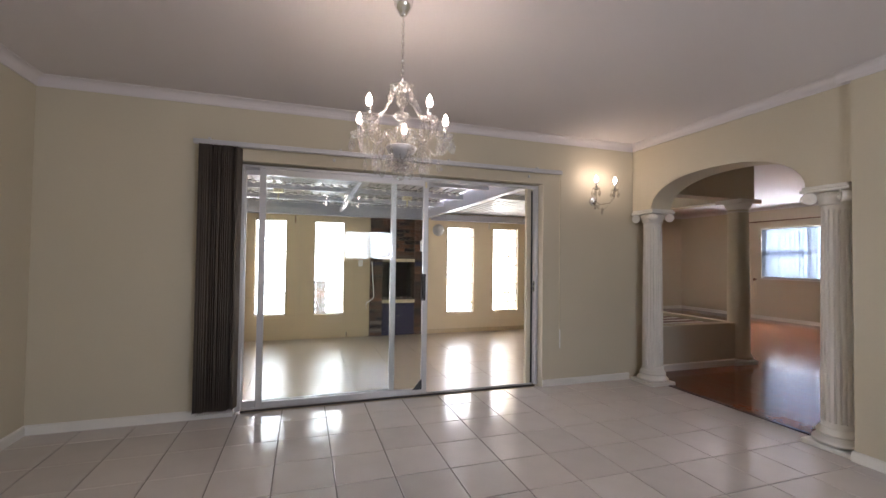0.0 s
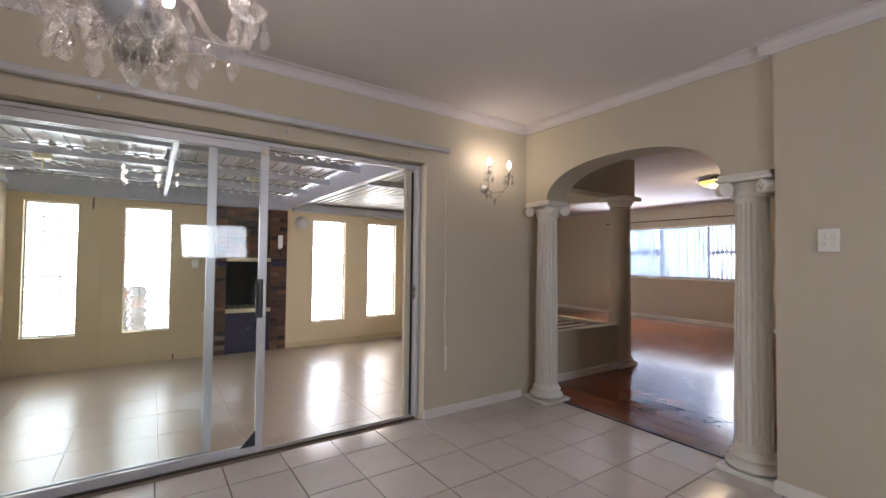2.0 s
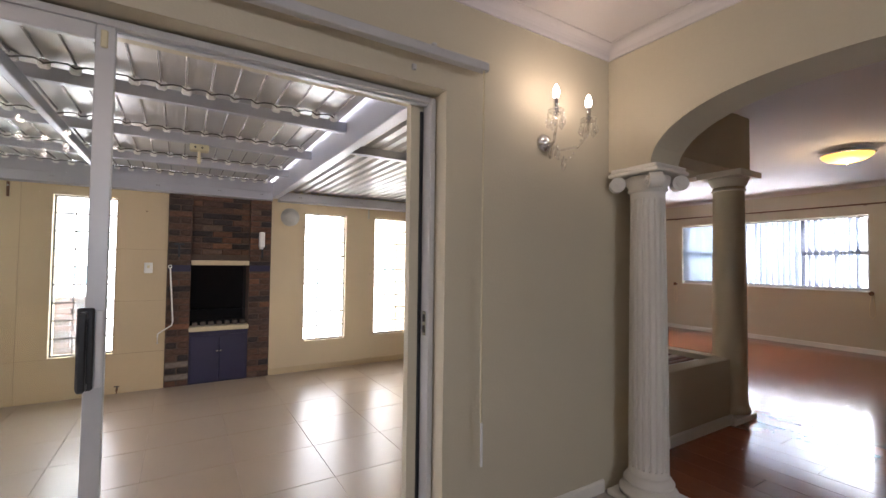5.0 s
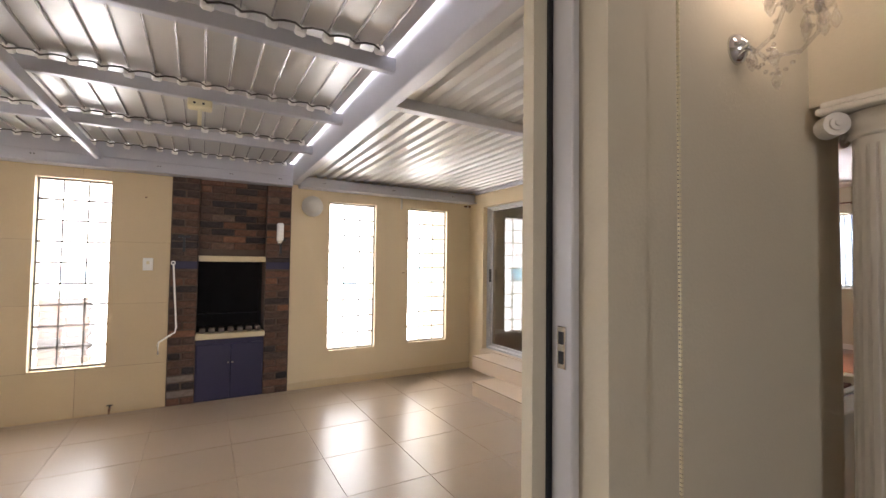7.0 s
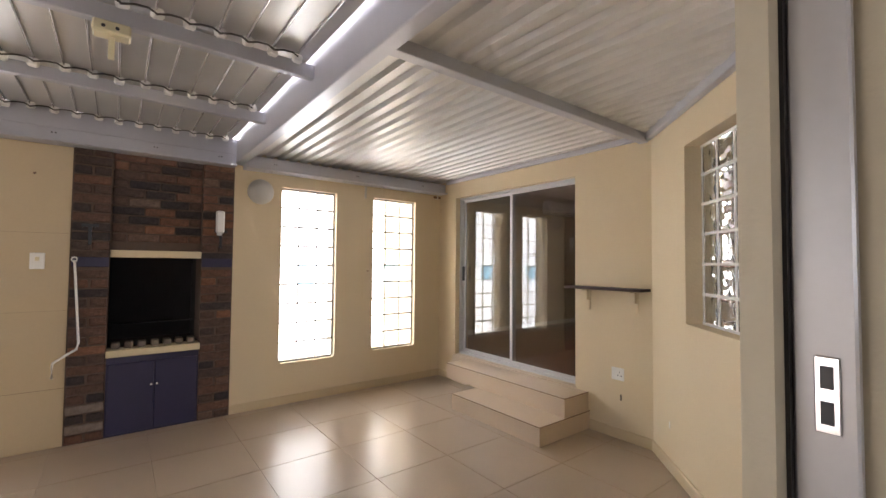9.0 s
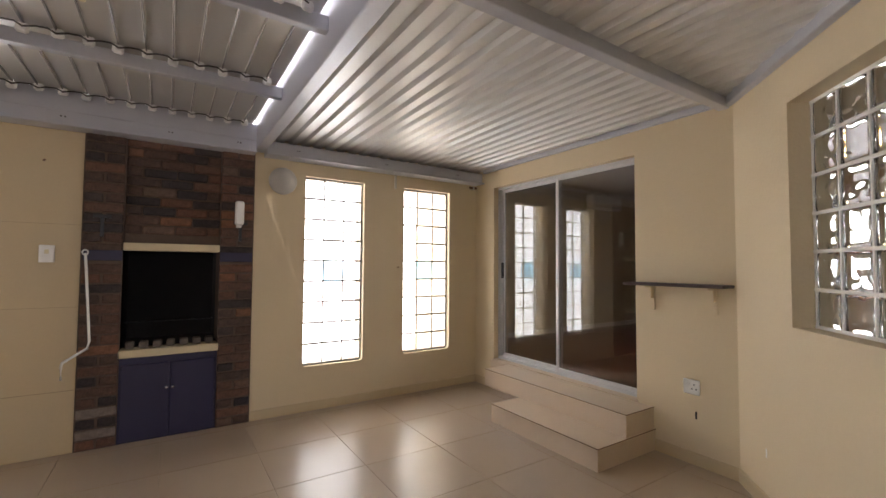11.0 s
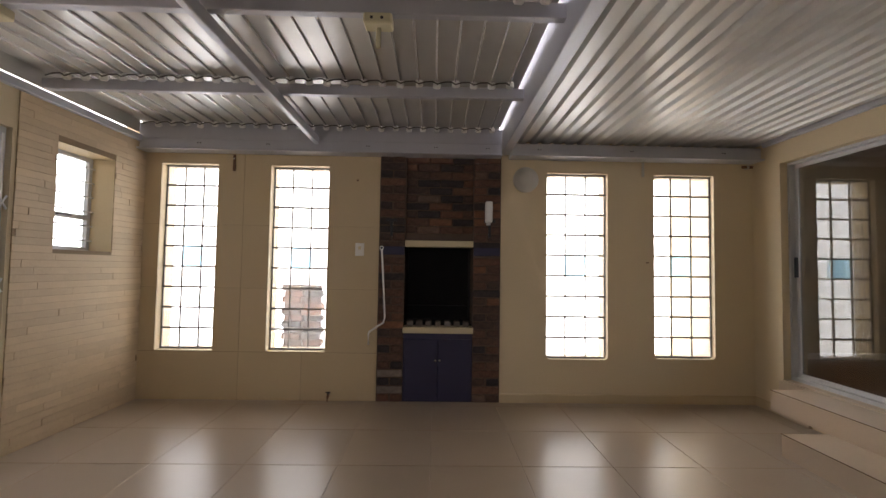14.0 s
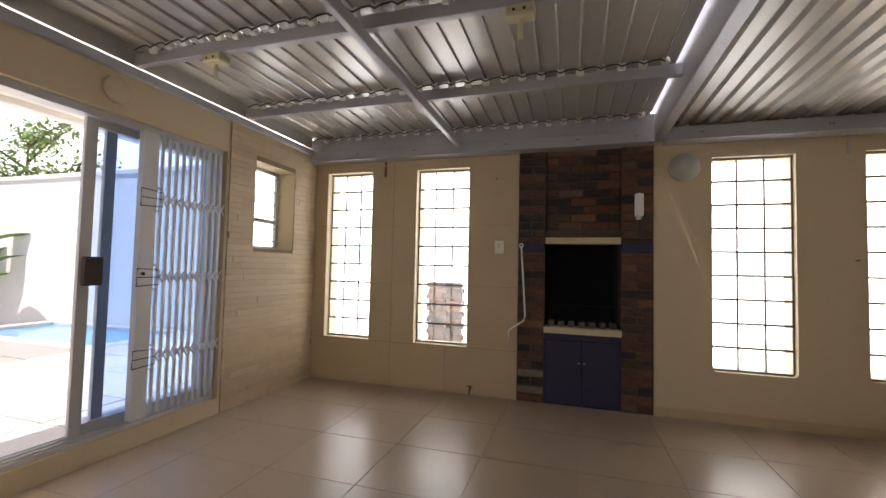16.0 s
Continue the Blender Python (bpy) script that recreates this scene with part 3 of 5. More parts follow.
# ---- columns ----
def ionic_column(at, shaft_r, height, group):
    col = thing("ionic_column", at, "white fluted column with a scrolled capital", "column", group)
    part("plinth", boxes((-0.165, 0.165, -0.165, 0.165, 0, 0.035), bev=0.006), M_COLUMN, col)
    b = bmesh.new()
    pr = [(0.16, 0.035)] + [(0.145 + 0.018 * math.sin(k * math.pi / 6), 0.035 + 0.045 * k / 6) for k in range(7)]
    pr += [(0.135, 0.085), (0.130, 0.10)] + [(0.128 + 0.012 * math.sin(k * math.pi / 5), 0.10 + 0.03 * k / 5) for k in range(6)] + [(0.125, 0.14), (shaft_r, 0.16)]
    part("base", lathe(b, pr, 40), M_COLUMN, col, smooth=True)
    top = height - 0.15
    shaft = [(shaft_r, 0.16), (shaft_r, 0.20)] + [(shaft_r * (1 - 0.13 * (k / 10) ** 1.5), 0.201 + (top - 0.26) * k / 10) for k in range(11)] + [(shaft_r * 0.87, top - 0.03), (shaft_r * 0.88, top)]
    part("shaft", lathe(bmesh.new(), shaft, 160, flute=20, depth=0.011, band=(0.2005, top - 0.055)), M_COLUMN, col)
    b = bmesh.new()
    lathe(b, [(shaft_r * 0.9, top), (shaft_r * 1.03, top + 0.015), (shaft_r * 0.95, top + 0.03), (shaft_r * 1.12, top + 0.055), (shaft_r * 1.15, top + 0.09), (shaft_r * 1.0, top + 0.1)], 40)
    part("necking", b, M_COLUMN, col, smooth=True)
    for sx in (-1, 1):
        for sy in (-1, 1):
            b = bmesh.new()
            c0 = Vector((sx * (shaft_r + 0.012), sy * (shaft_r + 0.012), top + 0.055))
            for r0, r1, wd in ((0.0, 0.045, 0.034), (0.0, 0.026, 0.044), (0.0, 0.012, 0.052)):
                n = 20
                ax = Vector((-sx, sy, 0)).normalized()
                out = Vector((sx, sy, 0)).normalized()
                ra, rb = [], []
                for k in range(n):
                    a = 2 * math.pi * k / n
                    q = c0 + out * (r1 * math.cos(a)) + Vector((0, 0, r1 * math.sin(a)))
                    ra.append(b.verts.new(q - ax * wd))
                    rb.append(b.verts.new(q + ax * wd))
                for k in range(n):
                    b.faces.new((ra[k], ra[(k + 1) % n], rb[(k + 1) % n], rb[k]))
                b.faces.new(ra)
                b.faces.new(list(reversed(rb)))
            bmesh.ops.recalc_face_normals(b, faces=b.faces)
            part("volute", b, M_COLUMN, col)
    part("abacus", boxes((-0.162, 0.162, -0.162, 0.162, top + 0.1, top + 0.125), (-0.15, 0.15, -0.15, 0.15, top + 0.125, height), bev=0.006), M_COLUMN, col)
    return col


ionic_column((4.56, 4.555, 0), 0.110, 1.962, "columns of the arch")
ionic_column((4.585, 2.795, 0), 0.108, 1.962, "columns of the arch")
structure("trim_floor_strip", boxes((4.625, 4.665, 2.95, 4.40, -0.003, 0.006), bev=0.002), M_DARKWOOD, "dark wooden threshold strip between tile and boards", "trim")

# ---- living room ----
col = thing("plain_column", (6.46, 4.97, 0.0), "cream round column on a stepped square base beside the low wall", "column")
part("plinth", boxes((-0.20, 0.20, -0.13, 0.20, 0, 0.05), (-0.17, 0.17, -0.10, 0.17, 0.05, 0.08), bev=0.005), M_COLUMN, col)
part("shaft", lathe(bmesh.new(), [(0.155, 0.08), (0.16, 0.11), (0.145, 0.13), (0.135, 0.16), (0.132, 1.2), (0.122, 2.08), (0.122, 2.1)], 48), M_PLASTER, col, smooth=True)
part("capital", lathe(lathe(bmesh.new(), [(0.13, 2.06), (0.138, 2.07), (0.13, 2.08)], 40), [(0.122, 2.1), (0.14, 2.12), (0.155, 2.16), (0.165, 2.18)], 40), M_COLUMN, col, smooth=True)
part("abacus", boxes((-0.19, 0.19, -0.19, 0.19, 2.18, 2.235), bev=0.006), M_COLUMN, col)
structure("wall_low_enclosure", boxes((4.74, 6.30, 4.895, 5.02, 0, 0.567), (6.26, 6.38, 5.02, 6.30, 0, 0.567), bev=0.006), M_PLASTER, "low cream wall round a corner planter", "low wall")
structure("beam_over_column", boxes((4.74, 6.62, 4.86, 5.08, 2.235, CEIL), (6.36, 6.58, 5.08, 6.6, 2.235, CEIL)), M_PLASTER, "cream bulkhead above the column", "beam")
bed = thing("planter_cover", (0.0, 5.03, 0.50), "dark red and white slatted cover inside the low wall", "cover")
for i in range(17):
    y = 0.005 + i * 0.072
    part("slat", boxes((5.03 + y + 0.05 - 0.349 + 0.03, 6.255, y, y + 0.05, -0.02, 0.02), bev=0.004), M_TRIM if i % 3 == 1 else M_STRIPE_R, bed)
bm = bmesh.new()
vs = [[bm.verts.new(p) for p in ((4.72, 0.0, z), (6.255, 0.0, z), (6.255, 1.25, z), (5.96, 1.25, z))] for z in (-0.50, -0.025)]
bm.faces.new(vs[1])
bm.faces.new(list(reversed(vs[0])))
for k in range(4):
    bm.faces.new((vs[0][k], vs[0][(k + 1) % 4], vs[1][(k + 1) % 4], vs[1][k]))
part("board", bm, M_DARKWOOD, bed)

# far window with vertical blinds
win = tagged(thing("window_2", (FAR + 0.12, 5.22, 1.0), "wide aluminium window with half-open white vertical blinds", "window"), kind="structure")
wy, wz = 2.98, 1.24
part("window_frame", boxes((-0.03, 0.03, 0, 0.05, 0, wz), (-0.03, 0.03, wy - 0.05, wy, 0, wz), (-0.03, 0.03, 0.05, wy - 0.05, 0, 0.05), (-0.03, 0.03, 0.05, wy - 0.05, wz - 0.05, wz), bev=0.003), M_ALU, win)
for y in (0.86, 1.94):
    part("mullion", boxes((-0.03, 0.03, y, y + 0.06, 0.05, wz - 0.05), bev=0.003), M_ALU, win)
for a, b in ((0.05, 0.86), (2.0, wy - 0.05)):
    part("transom", boxes((-0.028, 0.028, a, b, 0.58, 0.66), bev=0.003), M_ALU, win)
for a, b in ((0.05, 0.86), (0.92, 1.94), (2.0, wy - 0.05)):
    g = part("pane", boxes((-0.003, 0.003, a - 0.01, b + 0.01, 0.04, wz - 0.04)), M_GLASS, win)
    g.visible_shadow = False
part("window_sill", boxes((-0.16, -0.03, 0, wy, -0.02, 0.0)), M_TRIM, win)
vb = thing("vertical_blind", (FAR + 0.03, 5.22, 2.23), "white vertical blind, slats turned half open", "blind")
part("headrail", boxes((-0.02, 0.02, 0.0, wy, -0.03, 0.0), bev=0.003), M_WHITE, vb)
bslat = mesh_of("slat", boxes((-0.001, 0.001, -0.06, 0.06, -1.18, -0.03)), M_WBLIND)
rng = random.Random(7)
for i in range(33):
    y = 0.05 + i * 0.09
    if 0.05 < y < wy - 0.03:
        ang = rng.uniform(72, 82) if y < 0.9 else rng.uniform(68, 78) if y < 2.0 else rng.uniform(70, 80)
        s = piece("slat", bslat, vb, pose(0, y, 0, 0, 0, ang))
pole = thing("curtain_pole", (FAR - 0.07, 6.8, 2.40), "thin brown wooden curtain pole above the window", "curtain pole")
part("pole", tube(bmesh.new(), [(0, -1.80, 0), (0, 1.78, 0)], 0.013, 10), M_POLE, pole)
for y in (-1.55, -0.1, 1.5):
    part("bracket", boxes((-0.01, 0.07, y - 0.012, y + 0.012, -0.02, 0.006), bev=0.003), M_POLE, pole)
for y in (-1.82, 1.80):
    part("finial", lathe(bmesh.new(), [(0.0, -0.025), (0.018, -0.015), (0.024, 0), (0.018, 0.015), (0.0, 0.025)], 12, (0, y, 0)), M_POLE, pole, smooth=True)
for y in (5.19, 8.33):
    tb = thing("tieback_hook", (FAR, y, 0.97), "brown wooden tieback knob with a hanging cord", "tieback", "tiebacks beside the window")
    part("knob", tube(bmesh.new(), [(0, 0, 0), (-0.05, 0, 0), (-0.07, 0, 0)], [0.02, 0.03, 0.035], 12), M_POLE, tb)
    part("loop", tube(bmesh.new(), [(-0.04, 0.01, -0.02), (-0.04, 0.035, -0.2), (-0.04, 0.03, -0.36), (-0.04, 0, -0.4), (-0.04, -0.03, -0.36), (-0.04, -0.03, -0.2), (-0.04, -0.01, -0.02)], 0.006, 6), M_IVORY, tb)
ac = thing("air_conditioner", (9.9, LEFT, 2.35), "white split air conditioner high on the wall", "air conditioner")
part("body", boxes((-0.45, 0.45, -0.2, 0, 0, 0.28), bev=0.03), M_WHITE, ac)
part("louvre", boxes((-0.40, 0.40, -0.212, -0.19, 0.03, 0.06), bev=0.004), M_ALU, ac)
lamp = thing("ceiling_light", (8.66, 4.72, CEIL), "round yellow alabaster glass ceiling light, switched on", "ceiling light")
part("rim", lathe(bmesh.new(), [(0.08, -0.0), (0.09, -0.03), (0.24, -0.055), (0.25, -0.065), (0.24, -0.072), (0.2, -0.07)], 36), M_CHROME, lamp, smooth=True)
part("dish", lathe(bmesh.new(), [(0.232, -0.07), (0.22, -0.095), (0.17, -0.13), (0.1, -0.152), (0.02, -0.16)], 36), M_DISH, lamp, smooth=True)
part("finial", lathe(bmesh.new(), [(0.02, -0.158), (0.022, -0.17), (0.0, -0.185)], 16), M_CHROME, lamp, smooth=True)
point_light("ceiling_lamp_light", (8.66, 4.72, CEIL - 0.26), 8, 0.12, (1.0, 0.78, 0.45))
window = tagged(thing("window_3", (1.72, BACK - 0.1, 1.33), "plain aluminium window behind", "window"), kind="structure")
part("window_frame", boxes((0, 0.04, -0.03, 0.03, 0, 0.75), (1.24, 1.28, -0.03, 0.03, 0, 0.75), (0.62, 0.66, -0.03, 0.03, 0.04, 0.71), (0.04, 1.24, -0.03, 0.03, 0, 0.04), (0.04, 1.24, -0.03, 0.03, 0.71, 0.75)), M_ALU, window)
g = part("pane", boxes((0.03, 1.25, -0.003, 0.003, 0.03, 0.72)), M_GLASS, window)
g.visible_shadow = False


# ---- patio: glass block windows ----
def block_mesh(mat, name, sx, sz, d=0.08):
    """A hollow block: rounded cushion faces front and back."""
    b = bmesh.new()
    g = 0.005
    n = 4
    for side in (-1, 1):
        grid = []
        for i in range(n + 1):
            row = []
            for j in range(n + 1):
                u, v = i / n, j / n
                e = min(1.0, 6 * min(u, 1 - u, v, 1 - v))
                row.append(b.verts.new((-sx / 2 + g + u * (sx - 2 * g), side * (d / 2 - 0.010 * (1 - e) + 0.002 * math.sin(7 * u + 3 * v)), -sz / 2 + g + v * (sz - 2 * g))))
            grid.append(row)
        for i in range(n):
            for j in range(n):
                f = (grid[i][j], grid[i + 1][j], grid[i + 1][j + 1], grid[i][j + 1])
                b.faces.new(f if side < 0 else tuple(reversed(f)))
    return mesh_of(name, b, mat, True)


def wavy_block(mat, sx, sz, seed, d=0.075):
    """A closed block whose two faces are pressed into waves."""
    b = bmesh.new()
    g, n = 0.006, 14
    faces = []
    for side in (-1, 1):
        grid = []
        for i in range(n + 1):
            row = []
            for j in range(n + 1):
                u, v = i / n, j / n
                e = min(1.0, 8 * min(u, 1 - u, v, 1 - v))
                wave = 0.0042 * noise.noise(Vector((u * 4.4 + seed * 7.3, v * 4.4, side * 4.0 + seed))) * e
                row.append(b.verts.new((-sx / 2 + g + u * (sx - 2 * g), side * (d / 2 - 0.008 * (1 - e)) + wave, -sz / 2 + g + v * (sz - 2 * g))))
            grid.append(row)
        for i in range(n):
            for j in range(n):
                f = (grid[i][j], grid[i + 1][j], grid[i + 1][j + 1], grid[i][j + 1])
                b.faces.new(f if side < 0 else tuple(reversed(f)))
        faces.append(grid)
    a, c = faces
    rim = [(i, 0) for i in range(n)] + [(n, j) for j in range(n)] + [(n - i, n) for i in range(n)] + [(0, n - j) for j in range(n)]
    for (i, j), (k, q) in zip(rim, rim[1:] + rim[:1]):
        b.faces.new((a[i][j], c[i][j], c[k][q], a[k][q]))
    bmesh.ops.recalc_face_normals(b, faces=b.faces)
    return mesh_of("glass_block", b, mat, True)


def block_window(name, m, w, h, cols, rows, blue, depth, parent_label, wavy=False, joint=None):
    """m: the lower left corner on the wall's face, x along it, y into the wall."""
    win = new(name)
    win.empty_display_size = 0.1
    win.matrix_basis = m
    tagged(win, parent_label, "window", "", "structure")
    sx, sz = w / cols, h / rows
    me, me2 = block_mesh(M_BLOCK, "glass_block", sx, sz), block_mesh(M_BLUEBLOCK, "glass_block", sx, sz)
    b = bmesh.new()
    j = 0.0085
    y0, y1 = depth, depth + 0.075
    for k in range(cols + 1):
        x = min(max(k * sx, j), w - j)
        box(b, x - j * 0.7, x + j * 0.7, y0 + 0.004, y0 + 0.020, 0, h)
    for k in range(rows + 1):
        z = min(max(k * sz, j), h - j)
        box(b, 0, w, y0 + 0.002, y0 + 0.024, z - j, z + j)
    part("joint_grid", b, joint or M_BLOCKJ, win)
    waves = [wavy_block(M_WAVE, sx, sz, q) for q in range(6)] if wavy else []
    for r in range(rows):
        for c in range(cols):
            o = piece("glass_block", me2 if (c, r) == blue else waves[(c * 5 + r * 3) % 6] if wavy else me, win, pose((c + 0.5) * sx, depth + 0.04, (r + 0.5) * sz))
            o.visible_shadow = False
            if (c, r) == blue:
                tagged(o, "blue glass block")
    return win


for k, (w, blue, d) in enumerate(((W1, (1, 4), 0.07), (W2, (1, 4), 0.07), (W3, (1, 4), 0.05), (W4, (1, 4), 0.05))):
    block_window("window_%d" % (k + 4), pose(w[0], PY, w[2]), w[1] - w[0], w[3] - w[2], 3, 9, blue, d, "tall glass block window with one blue block")
block_window("window_8", DIAG @ pose(GB[0], 0, GB[2]), GB[1] - GB[0], GB[3] - GB[2], 4, 6, None, 0.10, "recessed glass block window in the diagonal wall", True, M_TRIM)

for w in (W3, W4):
    bm = bmesh.new()
    for sx, cx in ((1, w[0]), (-1, w[1])):
        r = 0.035
        poly = [(cx, w[2])] + [(cx + sx * (r - r * math.sin(a)), w[2] + r - r * math.cos(a)) for a in [k * math.pi / 12 for k in range(7)]]
        lo = [bm.verts.new((x, PY + 0.0005, z)) for x, z in poly]
        hi = [bm.verts.new((x, PY + 0.05, z)) for x, z in poly]
        bm.faces.new(lo)
        for k in range(len(poly)):
            bm.faces.new((lo[k], lo[(k + 1) % len(poly)], hi[(k + 1) % len(poly)], hi[k]))
    bmesh.ops.recalc_face_normals(bm, faces=bm.faces)
    structure("trim_window_corner", bm, M_PATIO, "rounded plaster corners of a window recess", "trim")

# small window in the left wall
win = tagged(thing("window_9", (PXL - 0.21, W5[0], W5[2]), "small aluminium window with burglar bars in a deep recess", "window"), kind="structure")
wy, wz = W5[1] - W5[0], W5[3] - W5[2]
part("window_frame", boxes((-0.02, 0.02, 0, 0.035, 0, wz), (-0.02, 0.02, wy - 0.035, wy, 0, wz), (-0.02, 0.02, 0.035, wy - 0.035, 0, 0.035), (-0.02, 0.02, 0.035, wy - 0.035, wz - 0.035, wz), (-0.022, 0.022, 0.035, wy - 0.035, 0.27, 0.31), bev=0.003), M_ALU, win)
for i in range(6):
    z = 0.09 + 0.125 * i
    part("bar", tube(bmesh.new(), [(0.045, 0.01, z), (0.045, wy - 0.01, z)], 0.006, 8), M_ALUW, win)
part("latch", boxes((0.02, 0.05, wy * 0.4, wy * 0.62, 0.285, 0.30), bev=0.003), M_BLACK, win)
g = part("pane", boxes((-0.003, 0.003, 0.03, wy - 0.03, 0.03, wz - 0.03)), M_GLASS, win)
g.visible_shadow = False

# ---- patio: built-in brick grill ----
grill = thing("brick_grill", (BX0, PY, ZP), "built-in brick barbecue with a navy cupboard below", "barbecue")
gw = BX1 - BX0
part("mortar_body", boxes((0.0, 0.252, -0.012, 0.3, 0, 2.40), (0.92, gw, -0.012, 0.3, 0, 2.40), (0.252, 0.92, 0.045, 0.3, 1.55, 2.40)), M_MORTAR, grill)
for nm, a in (("firebox_side", (0.235, 0.252, 0.0, 0.62, 0.7, 1.6)), ("firebox_side", (0.92, 0.937, 0.0, 0.62, 0.7, 1.6)), ("firebox_back", (0.235, 0.937, 0.62, 0.64, -0.2, 1.6)), ("firebox_floor", (0.252, 0.92, 0.1205, 0.6, 0.66, 0.722)), ("firebox_top", (0.252, 0.92, 0.105, 0.6, 1.565, 1.6))):
    part(nm, boxes(a), M_SOOT, grill, "soot-black firebox lining")
part("lintel", boxes((0.253, 0.919, -0.03, 0.10, 1.49, 1.552), bev=0.006), M_CREAM, grill, "cream painted lintel")
part("hearth_slab", boxes((0.245, 0.927, -0.035, 0.12, 0.655, 0.715), bev=0.006), M_CREAM, grill, "cream painted slab")
fire_me = mesh_of("fire_brick", boxes((-0.03, 0.03, -0.05, 0.05, 0, 0.05), bev=0.008), M_FIRE)
for i in range(7):
    piece("fire_brick", fire_me, grill, pose(0.31 + i * 0.092, 0.075, 0.716, 0, 0, rng.uniform(-4, 4)))
part("grid_bar", tube(bmesh.new(), [(0.255, 0.25, 0.90), (0.917, 0.25, 0.90)], 0.006, 6), M_BLACK, grill)
cup = part("cupboard", boxes((0.245, 0.927, -0.01, 0.02, 0.0, 0.655), bev=0.004), M_NAVY, grill, "navy painted cupboard front")
for a, b in ((0.265, 0.583), (0.589, 0.907)):
    part("door", boxes((a, b, -0.028, -0.010, 0.02, 0.60), bev=0.004), M_NAVY, cup)
for x in (0.565, 0.607):
    part("knob", lathe(bmesh.new(), [(0.0, -0.012), (0.012, -0.008), (0.014, 0.0), (0.008, 0.012)], 12, (x, -0.04, 0.40)), M_CHROME, cup, "small steel knob", True)
for a, b in ((0.012, 0.25), (0.922, gw - 0.008)):
    part("blue_band", boxes((a, b, -0.03, -0.01, 1.41, 1.49), bev=0.004), M_NAVY, grill, "blue painted brick course")
for x in (0.12, 1.075):
    part("iron_hook", boxes((x - 0.055, x + 0.055, -0.034, -0.016, 1.735, 1.76), (x - 0.012, x + 0.012, -0.034, -0.016, 1.59, 1.735), bev=0.003), M_BLACK, grill, "black iron bracket")
wl = thing("wall_light", (3.085, PY - 0.035, 1.55), "slim white box light on the brick pier", "wall light")
part("cover", boxes((-0.035, 0.035, -0.06, 0, 0, 0.21), bev=0.012), M_WHITE, wl)
part("base", boxes((-0.02, 0.02, -0.02, 0.02, -0.02, 0.0), bev=0.003), M_WHITE, wl)
hose = thing("braai_crank", (2.055, PY - 0.03, 1.29), "bent white crank rod hanging beside the grill", "crank")
part("rod", tube(bmesh.new(), [(0.0, -0.02, -0.01), (0.004, -0.03, -0.03), (0.025, -0.03, -0.35), (0.045, -0.035, -0.66), (0.035, -0.04, -0.71), (-0.02, -0.045, -0.745), (-0.10, -0.05, -0.80), (-0.105, -0.05, -0.83), (-0.103, -0.05, -0.92)], 0.009, 8), M_WHITE, hose, smooth=True)
part("ring", tube(bmesh.new(), [(0.0 + 0.018 * math.cos(a / 8 * 6.2832), -0.025, 0.018 * math.sin(a / 8 * 6.2832)) for a in range(9)], 0.006, 6), M_WHITE, hose)

dim = thing("wall_switch", (1.837, PY, 1.275), "white plastic switch plate on the tiled wall", "switch")
part("plate", boxes((-0.043, 0.043, -0.022, -0.008, -0.063, 0.063), bev=0.004), M_WHITE, dim)
part("rocker", boxes((-0.012, 0.012, -0.028, -0.02, 0.0, 0.03), bev=0.002), M_IVORY, dim)
bh = thing("bulkhead_light", (3.454, PY, 1.99), "round white bulkhead light on the wall", "wall light")
b = bmesh.new()
prof = [(0.125, 0), (0.125, 0.02), (0.118, 0.035), (0.105, 0.04), (0.09, 0.075), (0.05, 0.095), (0.0005, 0.10)]
o = part("dome", lathe(b, prof, 32), M_FROST, bh, smooth=True)
o.matrix_basis = pose(0, 0, 0, 90, 0, 0)
tap = thing("garden_tap", (1.578, PY - 0.01, -0.115), "small corroded brass tap stub on the tiled wall", "tap")
part("body", tube(bmesh.new(), [(0, 0.0, 0.0), (0, -0.05, 0), (0, -0.07, -0.02), (0, -0.07, -0.045)], 0.011, 8), M_POLE, tap, smooth=True)
part("spindle", boxes((-0.025, 0.025, -0.055, -0.045, 0.025, 0.035), (-0.006, 0.006, -0.056, -0.044, 0.0, 0.03), bev=0.002), M_BLACK, tap)

for x, z, nm in ((0.60, 2.12, "rusted"), (4.62, 2.14, "pale")):
    hk = thing("wall_bracket", (x, PY - 0.01, z), "small %s metal bracket under the roof beam" % nm, "bracket", "brackets on the far wall")
    part("strap", boxes((-0.012, 0.012, -0.012, 0.0, -0.10, 0.06), bev=0.002), M_POLE if nm == "rusted" else M_CLIP, hk)
    part("bolt", tube(bmesh.new(), [(0, -0.012, 0.02), (0, -0.022, 0.02)], 0.008, 8), M_CLIP, hk)
pp = thing("pipe_stub", (5.66, PY, 2.155), "short dark pipe end below the corner of the roof beam", "pipe")
part("pipe", tube(bmesh.new(), [(0.05, -0.03, 0.0), (-0.05, -0.03, 0.0)], 0.014, 10), M_POLE, pp)
part("clamp", boxes((-0.01, 0.01, -0.048, 0.0, -0.02, 0.02), bev=0.003), M_CLIP, pp)
ANCHORS = ((1.80, PY - 0.01, 1.948), (4.657, PY, 1.189))
plug = thing("wall_plug", (PXR, 6.66, 0.165), "thin dark slot of an old cable outlet", "outlet")
part("slot", boxes((-0.004, 0.0, -0.006, 0.006, -0.025, 0.025), bev=0.001), M_BLACK, plug)
plug = thing("wall_plug", (5.497, 6.157, 0.14), "thin painted-over slot of an old cable outlet", "outlet", "", 45)
part("slot", boxes((-0.006, 0.006, 0.0, 0.004, -0.025, 0.025), bev=0.001), M_TRIM, plug)

